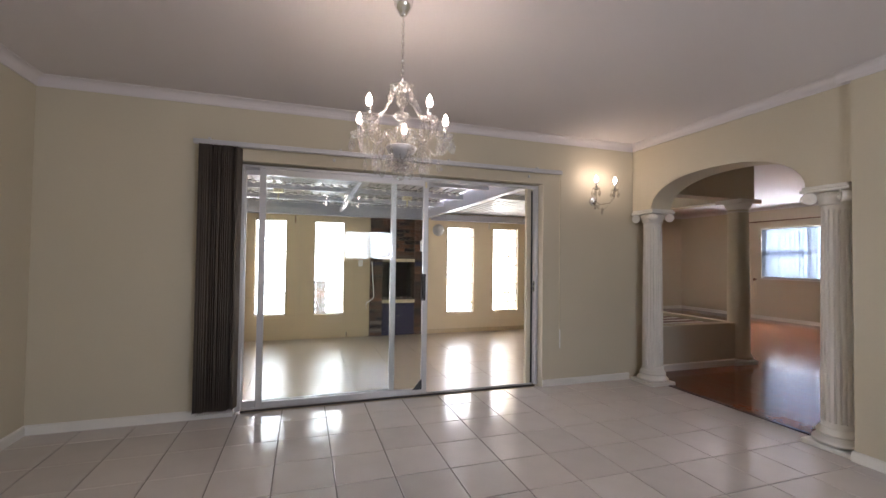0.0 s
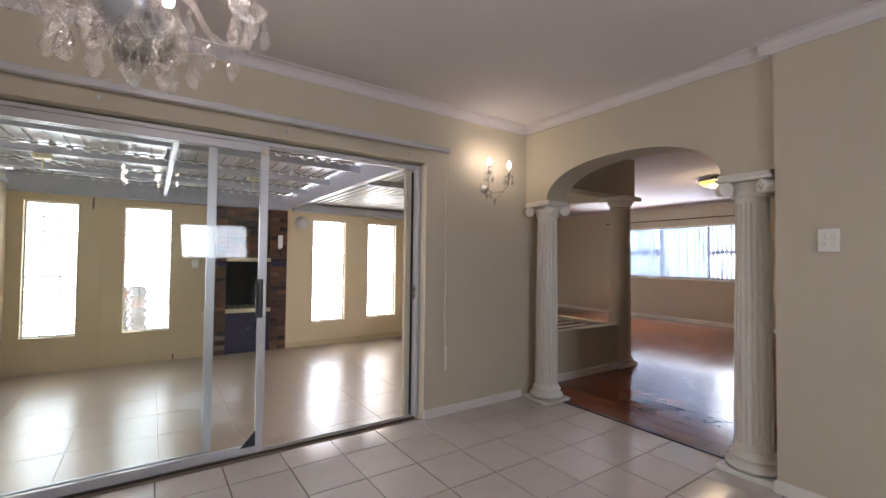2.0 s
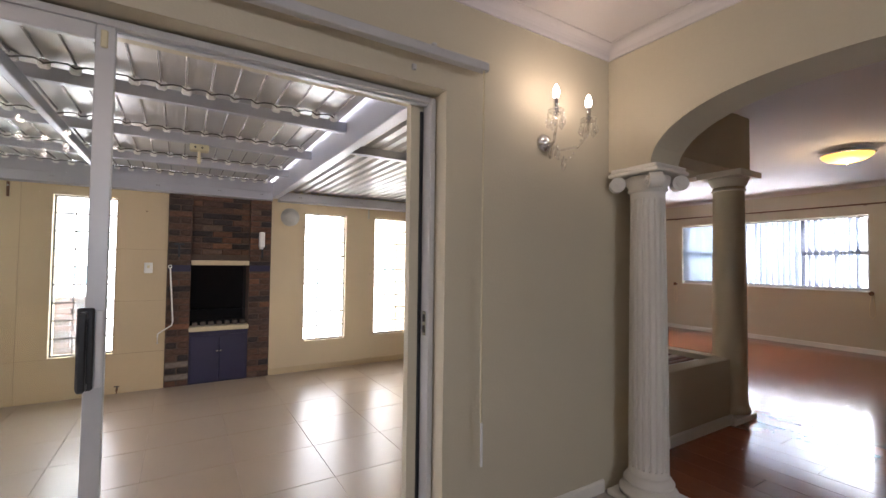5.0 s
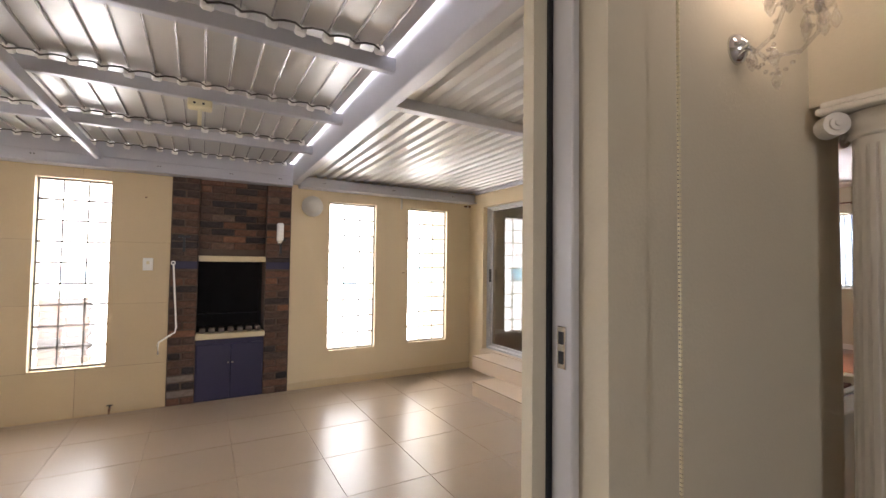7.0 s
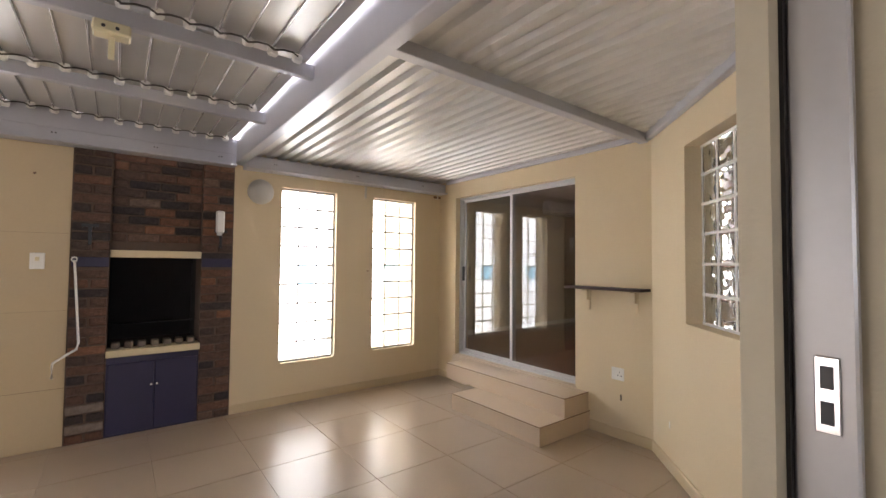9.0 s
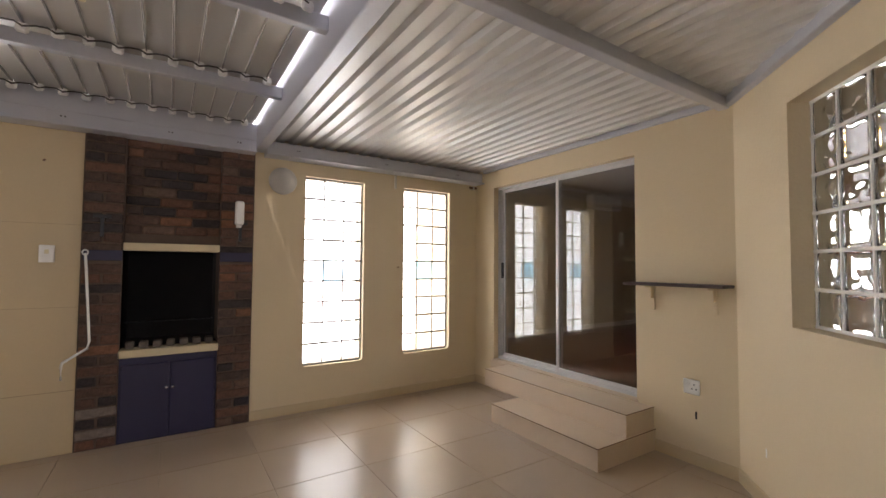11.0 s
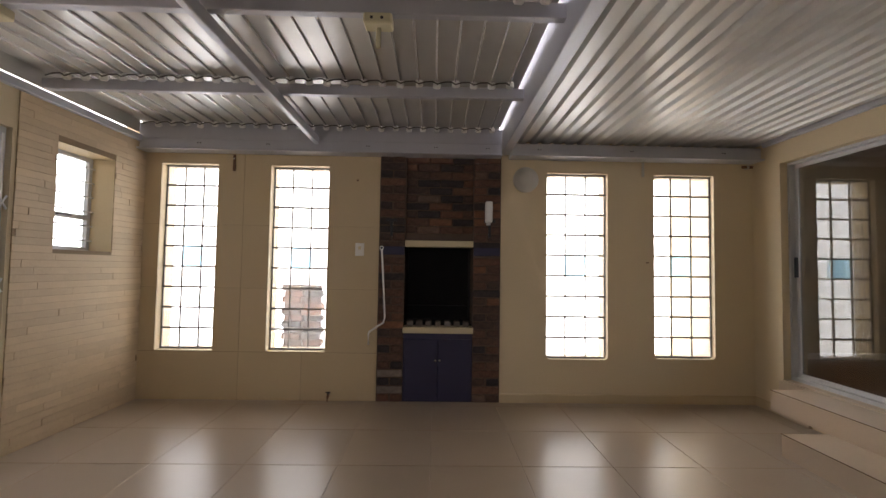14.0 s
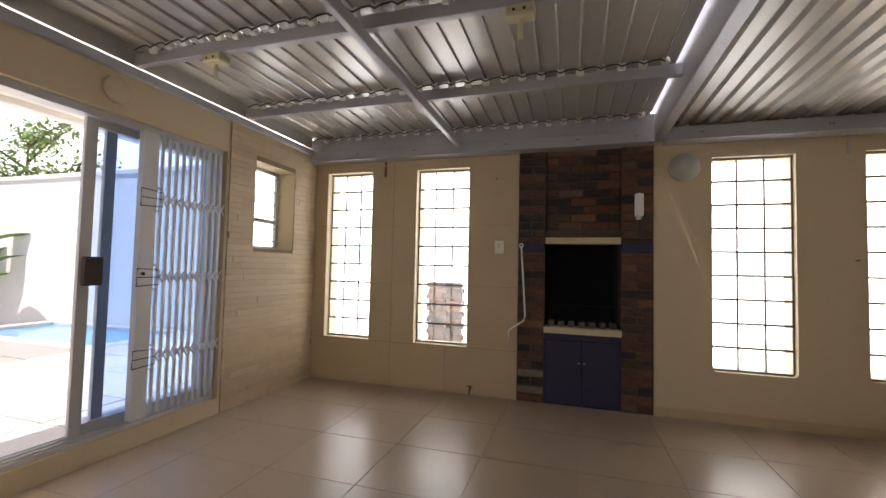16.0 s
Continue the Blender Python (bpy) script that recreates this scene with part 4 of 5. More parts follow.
for x, y, z in ANCHORS:
    an = thing("wall_anchor", (x, y, z), "small rusty screw stuck in the wall", "screw", "old screws in the wall")
    part("shank", tube(bmesh.new(), [(0, 0.0, 0), (0, -0.02, 0.0), (0.012, -0.026, 0.004)], 0.006, 6), M_POLE, an)

# ---- patio: steps, sliding door, shelf, socket ----
steps = thing("tiled_steps", (PXR, 7.0, ZP), "two beige tiled steps with dark edge lines", "steps")
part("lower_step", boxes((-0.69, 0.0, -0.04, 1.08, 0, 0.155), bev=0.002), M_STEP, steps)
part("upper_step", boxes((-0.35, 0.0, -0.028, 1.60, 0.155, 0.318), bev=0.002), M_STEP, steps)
for a in ((-0.693, -0.688, -0.043, 1.08, 0.152, 0.1565), (-0.69, 0.0, -0.0435, -0.0385, 0.152, 0.1565), (-0.353, -0.348, -0.031, 1.60, 0.315, 0.3195), (-0.35, 0.0, -0.0315, -0.0265, 0.315, 0.3195)):
    part("edge_trim", boxes(a), M_POLE, steps, "thin dark edge trim")
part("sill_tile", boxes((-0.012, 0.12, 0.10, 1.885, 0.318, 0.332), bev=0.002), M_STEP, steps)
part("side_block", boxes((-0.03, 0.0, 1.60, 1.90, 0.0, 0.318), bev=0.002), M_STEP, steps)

d2 = tagged(thing("door_2", (PXR + 0.11, 7.11, 0.152), "closed grey aluminium sliding door with tinted glass", "door"), kind="structure")
wy, wz = 1.77, 1.968
part("frame", boxes((-0.045, 0.045, 0, 0.022, 0, wz), (-0.045, 0.045, wy - 0.022, wy, 0, wz), (-0.045, 0.045, 0.022, wy - 0.022, 0, 0.03), (-0.045, 0.045, 0.022, wy - 0.022, wz - 0.022, wz), bev=0.003), M_ALU, d2)
for y0, y1, x in ((0.022, 0.905, -0.02), (0.875, wy - 0.022, 0.02)):
    pp = part("door_panel", boxes((x - 0.015, x + 0.015, y0, y0 + 0.028, 0.03, wz - 0.022), (x - 0.015, x + 0.015, y1 - 0.028, y1, 0.03, wz - 0.022), (x - 0.014, x + 0.014, y0 + 0.028, y1 - 0.028, 0.03, 0.065), (x - 0.014, x + 0.014, y0 + 0.028, y1 - 0.028, wz - 0.055, wz - 0.022), bev=0.003), M_ALU, d2)
    g = part("pane", boxes((x - 0.003, x + 0.003, y0 + 0.02, y1 - 0.02, 0.055, wz - 0.045)), M_TINT, pp)
    g.visible_shadow = False
part("handle", boxes((-0.05, -0.015, wy - 0.075, wy - 0.06, 0.92, 1.10), bev=0.004), M_BLACK, d2)

shelf = thing("wall_shelf", (PXR, 6.76, 1.07), "narrow dark varnished shelf on two brackets", "shelf")
part("board", boxes((-0.16, 0.0, -0.36, 0.36, 0.0, 0.022), bev=0.004), M_DARKWOOD, shelf)
part("edge", boxes((-0.163, -0.158, -0.355, 0.355, 0.004, 0.018)), M_DARKWOOD, shelf)
for y in (-0.245, 0.20):
    part("bracket", boxes((-0.014, 0.0, y - 0.014, y + 0.014, -0.19, 0.0), (-0.13, 0.0, y - 0.012, y + 0.012, -0.014, 0.0), (-0.05, -0.012, y - 0.006, y + 0.006, -0.10, -0.014), bev=0.004), M_PATIO, shelf, "yellow painted bracket")
so = thing("wall_socket", (PXR, 6.685, 0.36), "white plastic wall socket above the skirting", "socket")
part("plate", boxes((-0.014, 0, -0.055, 0.055, -0.052, 0.052), bev=0.004), M_WHITE, so)
part("rocker", boxes((-0.02, -0.012, 0.01, 0.032, 0.01, 0.034), bev=0.002), M_WHITE, so)
for dy, dz in ((-0.02, 0.018), (-0.035, -0.012), (-0.005, -0.012)):
    part("pin_hole", tube(bmesh.new(), [(-0.0155, dy, dz), (-0.0135, dy, dz)], 0.005, 8), M_BLACK, so)

# ---- patio: garden door with folding security gate ----
d3 = tagged(thing("door_3", (PXL - 0.10, SL[0], SL[2]), "grey aluminium garden sliding door, pushed open", "door"), kind="structure")
wy, wz = SL[1] - SL[0], SL[3] - SL[2]
part("frame", boxes((-0.06, 0.06, wy - 0.045, wy, 0, wz), (-0.06, 0.06, 0, 0.045, 0, wz), (-0.06, 0.06, 0.045, wy - 0.045, wz - 0.045, wz), bev=0.003), M_ALU, d3)
part("track", boxes((-0.06, 0.075, 0.045, wy - 0.045, 0, 0.03), (-0.035, -0.025, 0.045, wy - 0.045, 0.03, 0.045), (0.0, 0.01, 0.045, wy - 0.045, 0.03, 0.045), (0.05, 0.06, 0.045, wy - 0.045, 0.03, 0.045), bev=0.002), M_ALU, d3)
for y0, y1, x in ((6.90 - SL[0], 7.86 - SL[0], -0.005), (7.045 - SL[0], 7.88 - SL[0], -0.04)):
    pp = part("door_panel", boxes((x - 0.015, x + 0.015, y0, y0 + 0.07, 0.04, wz - 0.05), (x - 0.015, x + 0.015, y1 - 0.05, y1, 0.04, wz - 0.05), (x - 0.014, x + 0.014, y0 + 0.07, y1 - 0.05, 0.04, 0.10), (x - 0.014, x + 0.014, y0 + 0.07, y1 - 0.05, wz - 0.10, wz - 0.05), bev=0.003), M_ALU, d3)
    g = part("pane", boxes((x - 0.003, x + 0.003, y0 + 0.06, y1 - 0.04, 0.09, wz - 0.09)), M_BLUEGLASS, pp)
    g.visible_shadow = False
part("lock_box", boxes((0.01, 0.045, 6.915 - SL[0], 7.025 - SL[0], 0.95, 1.13), bev=0.006), M_DARKWOOD, d3, "brown lock box")
part("gate_rail", boxes((0.03, 0.062, 0.045, wy - 0.045, wz - 0.05, wz - 0.005), bev=0.003), M_ALU, d3)
gate = thing("security_gate", (PXL - 0.02, 7.20, SL[2] + 0.045), "white folding lattice security gate, pushed aside", "security gate")
gh = wz - 0.095
part("lead_post", boxes((-0.028, 0.028, 0.0, 0.11, 0, gh), bev=0.004), M_ALUW, gate)
part("lock_knob", tube(bmesh.new(), [(0.028, 0.02, 0.98), (0.05, 0.02, 0.98)], 0.012, 10), M_CHROME, gate)
bar_me = mesh_of("upright", boxes((-0.010, 0.010, -0.011, 0.011, 0, gh), bev=0.003), M_ALUW)
for i in range(10):
    piece("upright", bar_me, gate, pose(0, 0.155 + i * 0.0575, 0))
for z in (0.405, 0.955, 1.50):
    fr = part("lattice_end", tube(bmesh.new(), [(0.031, -0.01, z - 0.06), (0.031, 0.15, z - 0.05), (0.031, 0.15, z + 0.05), (0.031, -0.01, z + 0.06), (0.031, -0.01, z - 0.06)], 0.0038, 6), M_BLACK, gate, "thin dark wire end frame")
    part("wire", tube(bmesh.new(), [(0.031, -0.01, z), (0.031, 0.15, z)], 0.003, 6), M_BLACK, fr)
    lat = part("lattice", boxes((0.012, 0.018, 0.0, 0.16, z - 0.09, z - 0.075), (0.012, 0.018, 0.0, 0.16, z + 0.075, z + 0.09), (0.012, 0.018, 0.0, 0.015, z - 0.075, z + 0.075), bev=0.002), M_ALUW, gate)
    for i in range(10):
        for s in (-1, 1):
            part("strap", tube(bmesh.new(), [(0.016, 0.135 + i * 0.0575, z - s * 0.045), (0.016, 0.135 + (i + 1) * 0.0575, z + s * 0.045)], 0.0065, 6), M_ALUW, lat)
cov = thing("round_cover_plate", (PXL, 7.0, 2.145), "round cream cover plate above the garden door", "cover plate")
o = part("disc", lathe(bmesh.new(), [(0.085, 0), (0.085, 0.01), (0.075, 0.016), (0.0, 0.018)], 28), M_PATIO, cov, smooth=True)
o.matrix_basis = pose(0, 0, 0, 0, 90, 0)

# ---- patio roof ----
ZB = 2.345                       # underside of the cross beams
GX0, GX1 = 3.20, 3.285
roof_steel = thing("roof_frame", (0, 0, 2.19), "grey painted steel roof frame with a box gutter", "roof frame")


def u_beam(x0, x1, y0, y1, z0, z1, t=0.006):
    return boxes((x0, x1, y0, y1, z0, z1), bev=0.005)


dz = -2.19
part("wall_beam", boxes((PXL, GX0, 9.10, PY, 2.19 + dz, 2.30 + dz), (PXL, GX0, 9.06, 9.10, 2.19 + dz, 2.205 + dz), (PXL, GX0, 9.105, PY, 2.302 + dz, 2.4525 + dz), bev=0.003), M_STEEL, roof_steel)
part("wall_beam", boxes((GX1, PXR, 9.10, PY, 2.19 + dz, 2.32 + dz), (GX1, PXR, 9.05, 9.10, 2.19 + dz, 2.205 + dz), bev=0.003), M_STEEL, roof_steel)
part("gutter", boxes((GX0, GX1, DWO, PY - 0.005, 2.23 + dz, 2.52 + dz), bev=0.006), M_STEEL, roof_steel, "long box gutter")
for y in (5.12, 6.12, 7.12, 8.12):
    part("cross_beam", boxes((PXL, GX0, y - 0.025, y + 0.025, ZB + dz, ZB + 0.078 + dz), bev=0.004), M_STEEL, roof_steel)
# Unseen plate added to stop sun leaking in between wall and louvres.
part("wall_plate", boxes((PXL, GX0, DWO, 5.15, 2.43 + dz, 2.50 + dz), bev=0.004), M_STEEL, roof_steel)
part("mid_beam", boxes((1.40, 1.445, DWO, 9.10, 2.27 + dz, 2.345 + dz), bev=0.005), M_STEEL, roof_steel)
part("side_beam", boxes((PXL, PXL + 0.04, DWO, 9.10, 2.265 + dz, 2.325 + dz), bev=0.004), M_STEEL, roof_steel)
part("side_flashing", boxes((PXL - 0.004, PXL + 0.006, DWO, 9.10, 2.352 + dz, 2.47 + dz)), M_LOUVRE, roof_steel)
part("cross_beam", boxes((GX1, PXR, 6.41, 6.48, 2.285 + dz, 2.355 + dz), bev=0.004), M_STEEL, roof_steel)
b = bmesh.new()
box(b, -0.02, 2.0, -0.05, 0.0, 2.30 + dz, 2.37 + dz, bev=0.004)
b.transform(Matrix.Translation((0, 0, 0)) @ DIAG)
part("side_beam", b, M_STEEL, roof_steel)
part("side_beam", boxes((PXR - 0.035, PXR, 6.48, 9.05, 2.31 + dz, 2.355 + dz), bev=0.004), M_STEEL, roof_steel)

for x in (0.3, 0.95, 1.9, 2.55, 3.05, 3.55, 4.45, 5.35):
    for ddx in (0.0, 0.022):
        part("bolt", tube(bmesh.new(), [(x + ddx, 9.101, 2.262 + dz), (x + ddx, 9.094, 2.262 + dz)], 0.006, 6), M_LINK, roof_steel)

louvres = thing("louvre_roof", (0, 0, ZB + 0.106), "closed adjustable aluminium louvre roof panels", "louvre roof")
PITCH = 0.131
b = bmesh.new()
prof = [(-0.067, 0.016), (-0.0665, 0.007), (-0.060, 0.004), (0.052, 0.004), (0.0575, 0.006)]
rows = [[b.verts.new((u, y, v)) for u, v in prof] for y in (-0.499, 0.499)]
for i in range(len(prof) - 1):
    b.faces.new((rows[0][i], rows[0][i + 1], rows[1][i + 1], rows[1][i]))
b.normal_update()
bmesh.ops.solidify(b, geom=b.faces[:], thickness=0.0015)
lme = mesh_of("louvre", b, M_LOUVRE)
CE = 0.452                       # where the end caps hang, along the louvre
b = bmesh.new()
box(b, 0.036, 0.090, CE - 0.022, CE + 0.012, -0.052, -0.002, bev=0.010)
box(b, 0.054, 0.074, CE + 0.012, CE + 0.060, -0.030, -0.018)
pme = mesh_of("end_cap", b, M_CAP)
link_me = mesh_of("link_rod", tube(bmesh.new(), [(0.060, CE - 0.026, -0.030), (0.030, CE - 0.026, -0.014), (-0.02, CE - 0.026, -0.017), (0.058 - PITCH, CE - 0.026, -0.034)], 0.005, 6), M_LINK)
lip_me = mesh_of("drip_lip", boxes((0.0575, 0.0635, -0.499, 0.475, -0.014, 0.016), bev=0.0025), M_LIP)
for yb in (5.62, 6.62, 7.62, 8.612):
    for i in range(26):
        x = GX0 - 0.172 - i * PITCH
        if x < PXL + 0.08:
            continue
        o = piece("louvre", lme, louvres, pose(x, yb, 0.0, 0, rng.uniform(-0.3, 0.3), 0))
        piece("end_cap", pme, o, pose(0, rng.uniform(-0.004, 0.004), 0, 0, rng.uniform(-8, 8), 0))
        piece("link_rod", link_me, o, pose(0, 0, 0))
        piece("drip_lip", lip_me, o, pose(0, 0, 0))
part("edge_pan", boxes((GX0 - 0.103, GX0 - 0.026, DWO, PY, 0.010, 0.014)), M_LOUVRE, louvres)
part("edge_strip", boxes((GX0 - 0.11, GX0 + 0.005, DWO, PY, 0.060, 0.065)), M_POLY, louvres, "translucent edge strip")
part("edge_pan", boxes((PXL - 0.004, PXL + 0.24, DWO, PY, 0.018, 0.022)), M_LOUVRE, louvres)

b = bmesh.new()
xs = []
x = GX1 - 0.01
while x < PXR + 0.25:
    xs += [(x, 0.0), (x + 0.055, 0.0), (x + 0.072, 0.026), (x + 0.10, 0.026)]
    x += 0.117
lo, hi = [], []
for u, v in xs:
    lo.append(b.verts.new((u, DWO - 0.05, 2.36 + v)))
    hi.append(b.verts.new((u, PY + 0.15, 2.345 + v)))
for i in range(len(xs) - 1):
    b.faces.new((lo[i], lo[i + 1], hi[i + 1], hi[i]))
b.normal_update()
bmesh.ops.solidify(b, geom=b.faces[:], thickness=0.001)
structure("ceiling_patio_sheet", b, M_SHEET, "white ribbed metal roof sheeting seen from below", "ceiling")

for x, y in ((2.275, 7.12), (0.40, 7.12)):
    mo = thing("louvre_motor", (x, y, ZB), "yellowed plastic louvre opener with a short pull", "louvre opener", "louvre openers")
    part("housing", boxes((-0.07, 0.07, -0.04, 0.05, -0.055, -0.001), bev=0.008), M_IVORY, mo)
    part("lever", boxes((-0.012, 0.012, 0.0, 0.012, -0.16, -0.055), bev=0.004), M_IVORY, mo)
    for dx in (-0.03, 0.02):
        part("screw", tube(bmesh.new(), [(dx, -0.042, -0.03), (dx, -0.039, -0.03)], 0.008, 8), M_BLACK, mo)


# ---- chandelier and wall sconce ----
def bulb(parent, x, y, z, s=0.88):
    part("candle_tube", lathe(bmesh.new(), [(0.013 * s, 0), (0.013 * s, 0.075 * s), (0.010 * s, 0.08 * s)], 14, (x, y, z)), M_CHROME, parent, smooth=True)
    part("bulb", lathe(bmesh.new(), [(0.010 * s, 0.08 * s), (0.017 * s, 0.095 * s), (0.0185 * s, 0.108 * s), (0.014 * s, 0.128 * s), (0.006 * s, 0.145 * s), (0.0, 0.152 * s)], 16, (x, y, z)), M_BULB, parent, "lit candle-shaped bulb", True)


drop_b = bmesh.new()
lathe(drop_b, [(0.0, 0.0), (0.004, -0.004), (0.007, -0.012), (0.003, -0.017), (0.013, -0.040), (0.0165, -0.056), (0.009, -0.076), (0.0, -0.086)], 6)
DROP = mesh_of("crystal_drop", drop_b, M_CRYSTAL)
bead_b = bmesh.new()
lathe(bead_b, [(0.0, -0.0075), (0.006, -0.005), (0.008, 0), (0.006, 0.005), (0.0, 0.0075)], 6)
BEAD = mesh_of("crystal_bead", bead_b, M_CRYSTAL)


def dish(parent, x, y, z, r, mat=None):
    n = 40
    bmd = bmesh.new()
    prof = [(0.006, -0.016), (r * 0.45, -0.014), (r * 0.8, -0.004), (r, 0.012), (r * 0.96, 0.013), (r * 0.76, 0.0), (r * 0.4, -0.008), (0.006, -0.01)]
    lathe(bmd, prof, n, (x, y, z))
    part("drip_dish", bmd, mat or M_CRYSTAL, parent, "scalloped crystal dish", True)


ch = thing("chandelier", (1.235, 2.88, CEIL), "five-arm crystal chandelier with chrome canopy, lit", "chandelier")
part("canopy", lathe(bmesh.new(), [(0.0, 0.0), (0.052, 0.0), (0.05, -0.02), (0.036, -0.05), (0.022, -0.068), (0.018, -0.078), (0.008, -0.082)], 28), M_CHROME, ch, smooth=True)
link = bmesh.new()
for k in range(14):
    z0 = -0.085 - k * 0.026
    a = 0 if k % 2 else math.pi / 2
    tube(link, [(0.007 * math.cos(q) * math.cos(a), 0.007 * math.cos(q) * math.sin(a), z0 - 0.013 + 0.016 * math.sin(q)) for q in [2 * math.pi * i / 10 for i in range(11)]], 0.0034, 5)
part("chain", link, M_CHROME, ch)
CZ = -0.385
dish(ch, 0, 0, CZ - 0.088, 0.064)
part("stem", lathe(bmesh.new(), [(0.006, CZ - 0.06), (0.009, CZ - 0.115), (0.028, CZ - 0.135), (0.034, CZ - 0.155), (0.026, CZ - 0.175), (0.011, CZ - 0.19), (0.012, CZ - 0.21), (0.044, CZ - 0.228), (0.047, CZ - 0.24), (0.016, CZ - 0.262), (0.014, CZ - 0.285), (0.042, CZ - 0.305), (0.046, CZ - 0.335), (0.03, CZ - 0.365), (0.024, CZ - 0.41)], 20), M_CRYSTAL, ch, "turned crystal stem", True)
part("bowl", lathe(bmesh.new(), [(0.078, CZ - 0.40), (0.082, CZ - 0.405), (0.07, CZ - 0.43), (0.04, CZ - 0.45), (0.015, CZ - 0.458)], 28), M_ALU, ch, "dull grey metal bowl", True)
part("finial", lathe(bmesh.new(), [(0.015, CZ - 0.458), (0.02, CZ - 0.48), (0.01, CZ - 0.50), (0.005, CZ - 0.53), (0.018, CZ - 0.545), (0.02, CZ - 0.56), (0.012, CZ - 0.577), (0.0, CZ - 0.58)], 14), M_CRYSTAL, ch, "crystal ball finial", True)
base_ang = 74.0
rng2 = random.Random(11)
for i in range(5):
    a = radians(base_ang + 72 * i)
    ca, sa = math.cos(a), math.sin(a)
    arm = [(0.05, -0.36), (0.085, -0.33), (0.12, -0.345), (0.15, -0.40), (0.19, -0.425), (0.228, -0.41), (0.245, -0.37), (0.248, -0.335)]
    p = part("arm", tube(bmesh.new(), [(r * ca, r * sa, CZ + z) for r, z in arm], 0.0085, 8), M_CRYSTAL, ch, "curved crystal arm", True)
    x, y = 0.248 * ca, 0.248 * sa
    dish(p, x, y, CZ - 0.32, 0.05)
    bulb(p, x, y, CZ - 0.325)
    for k in range(5):
        q = 2 * math.pi * k / 5 + rng2.uniform(-0.2, 0.2)
        piece("crystal_drop", DROP, p, pose(x + 0.046 * math.cos(q), y + 0.046 * math.sin(q), CZ - 0.315 - 0.01, 0, 0, rng2.uniform(0, 90)))
    for k in range(3):
        r = 0.11 + 0.05 * k
        piece("crystal_drop", DROP, p, pose(r * ca, r * sa, CZ - (0.355, 0.415, 0.435)[k], 0, 0, rng2.uniform(0, 90)))
    for k in range(17):
        f = k / 16
        r = 0.05 + 0.19 * f
        z = -0.09 - 0.21 * f - 0.06 * math.sin(math.pi * f)
        piece("crystal_bead", BEAD, p, pose(r * ca, r * sa, CZ + z))
    for k in range(9):
        f = k / 8
        b0, b1 = a, a + radians(72)
        r = 0.10 + 0.0 * f
        bb = b0 + (b1 - b0) * f
        piece("crystal_bead", BEAD, p, pose(0.078 * math.cos(bb), 0.078 * math.sin(bb), CZ - 0.44 - 0.05 * math.sin(math.pi * f)))
    for k in range(2):
        bb = a + radians(36 * k)
        piece("crystal_drop", DROP, p, pose(0.075 * math.cos(bb), 0.075 * math.sin(bb), CZ - 0.42 - 0.03 * k))
        piece("crystal_drop", DROP, p, pose(0.03 * math.cos(bb), 0.03 * math.sin(bb), CZ - 0.46))
    for k in range(2):
        bb = a + radians(18 + 36 * k)
        piece("crystal_drop", DROP, p, Matrix.Translation((0.135 * math.cos(bb), 0.135 * math.sin(bb), CZ - 0.44)) @ Matrix.Diagonal((1.3, 1.3, 1.3, 1)))
        if k == 0:
            piece("crystal_drop", DROP, p, pose(0.062 * math.cos(bb), 0.062 * math.sin(bb), CZ - 0.08))
    point_light("chandelier_bulb_light", (1.235 + x * 1.0, 2.88 + y * 1.0, CEIL + CZ - 0.325 + 0.20), 0.6, 0.02, WARM)

sc = thing("wall_sconce", (3.89, DW, 2.058), "two-candle crystal wall sconce on a chrome rose, lit", "wall light")
o = part("backplate", lathe(bmesh.new(), [(0.052, 0), (0.052, 0.006), (0.045, 0.018), (0.025, 0.032), (0.012, 0.04), (0.0, 0.042)], 28), M_CHROME, sc, smooth=True)
o.matrix_basis = pose(0, 0, 0, 90, 0, 0)
for dx, dy in ((-0.085, -0.172), (0.165, -0.172)):
    L = [(0, -0.035, 0.0), (dx * 0.3, dy * 0.4, -0.045), (dx * 0.75, dy * 0.8, -0.03), (dx * 0.97, dy, 0.03), (dx, dy, 0.10)]
    p = part("arm", tube(bmesh.new(), L, 0.007, 8), M_CRYSTAL, sc, "curved crystal arm", True)
    dish(p, dx, dy, 0.11, 0.043)
    bulb(p, dx, dy, 0.108, 1.0)
    for k in range(5):
        q = 2 * math.pi * k / 5
        piece("crystal_drop", DROP, p, pose(dx + 0.04 * math.cos(q), dy + 0.04 * math.sin(q), 0.11))
    for k in range(12):
        f = k / 11
        piece("crystal_bead", BEAD, p, pose(dx * f, -0.03 + (dy + 0.03) * f, -0.03 - 0.13 * math.sin(math.pi * f) + 0.13 * f))
    point_light("sconce_bulb_light", (3.89 + dx, DW + dy, 2.058 + 0.108 + 0.2), 0.36, 0.02, WARM)
for dx, dy, z in ((0.0, -0.05, -0.01), (0.05, -0.1, -0.08), (-0.02, -0.12, -0.03)):
    piece("crystal_drop", DROP, sc, pose(dx, dy, z))

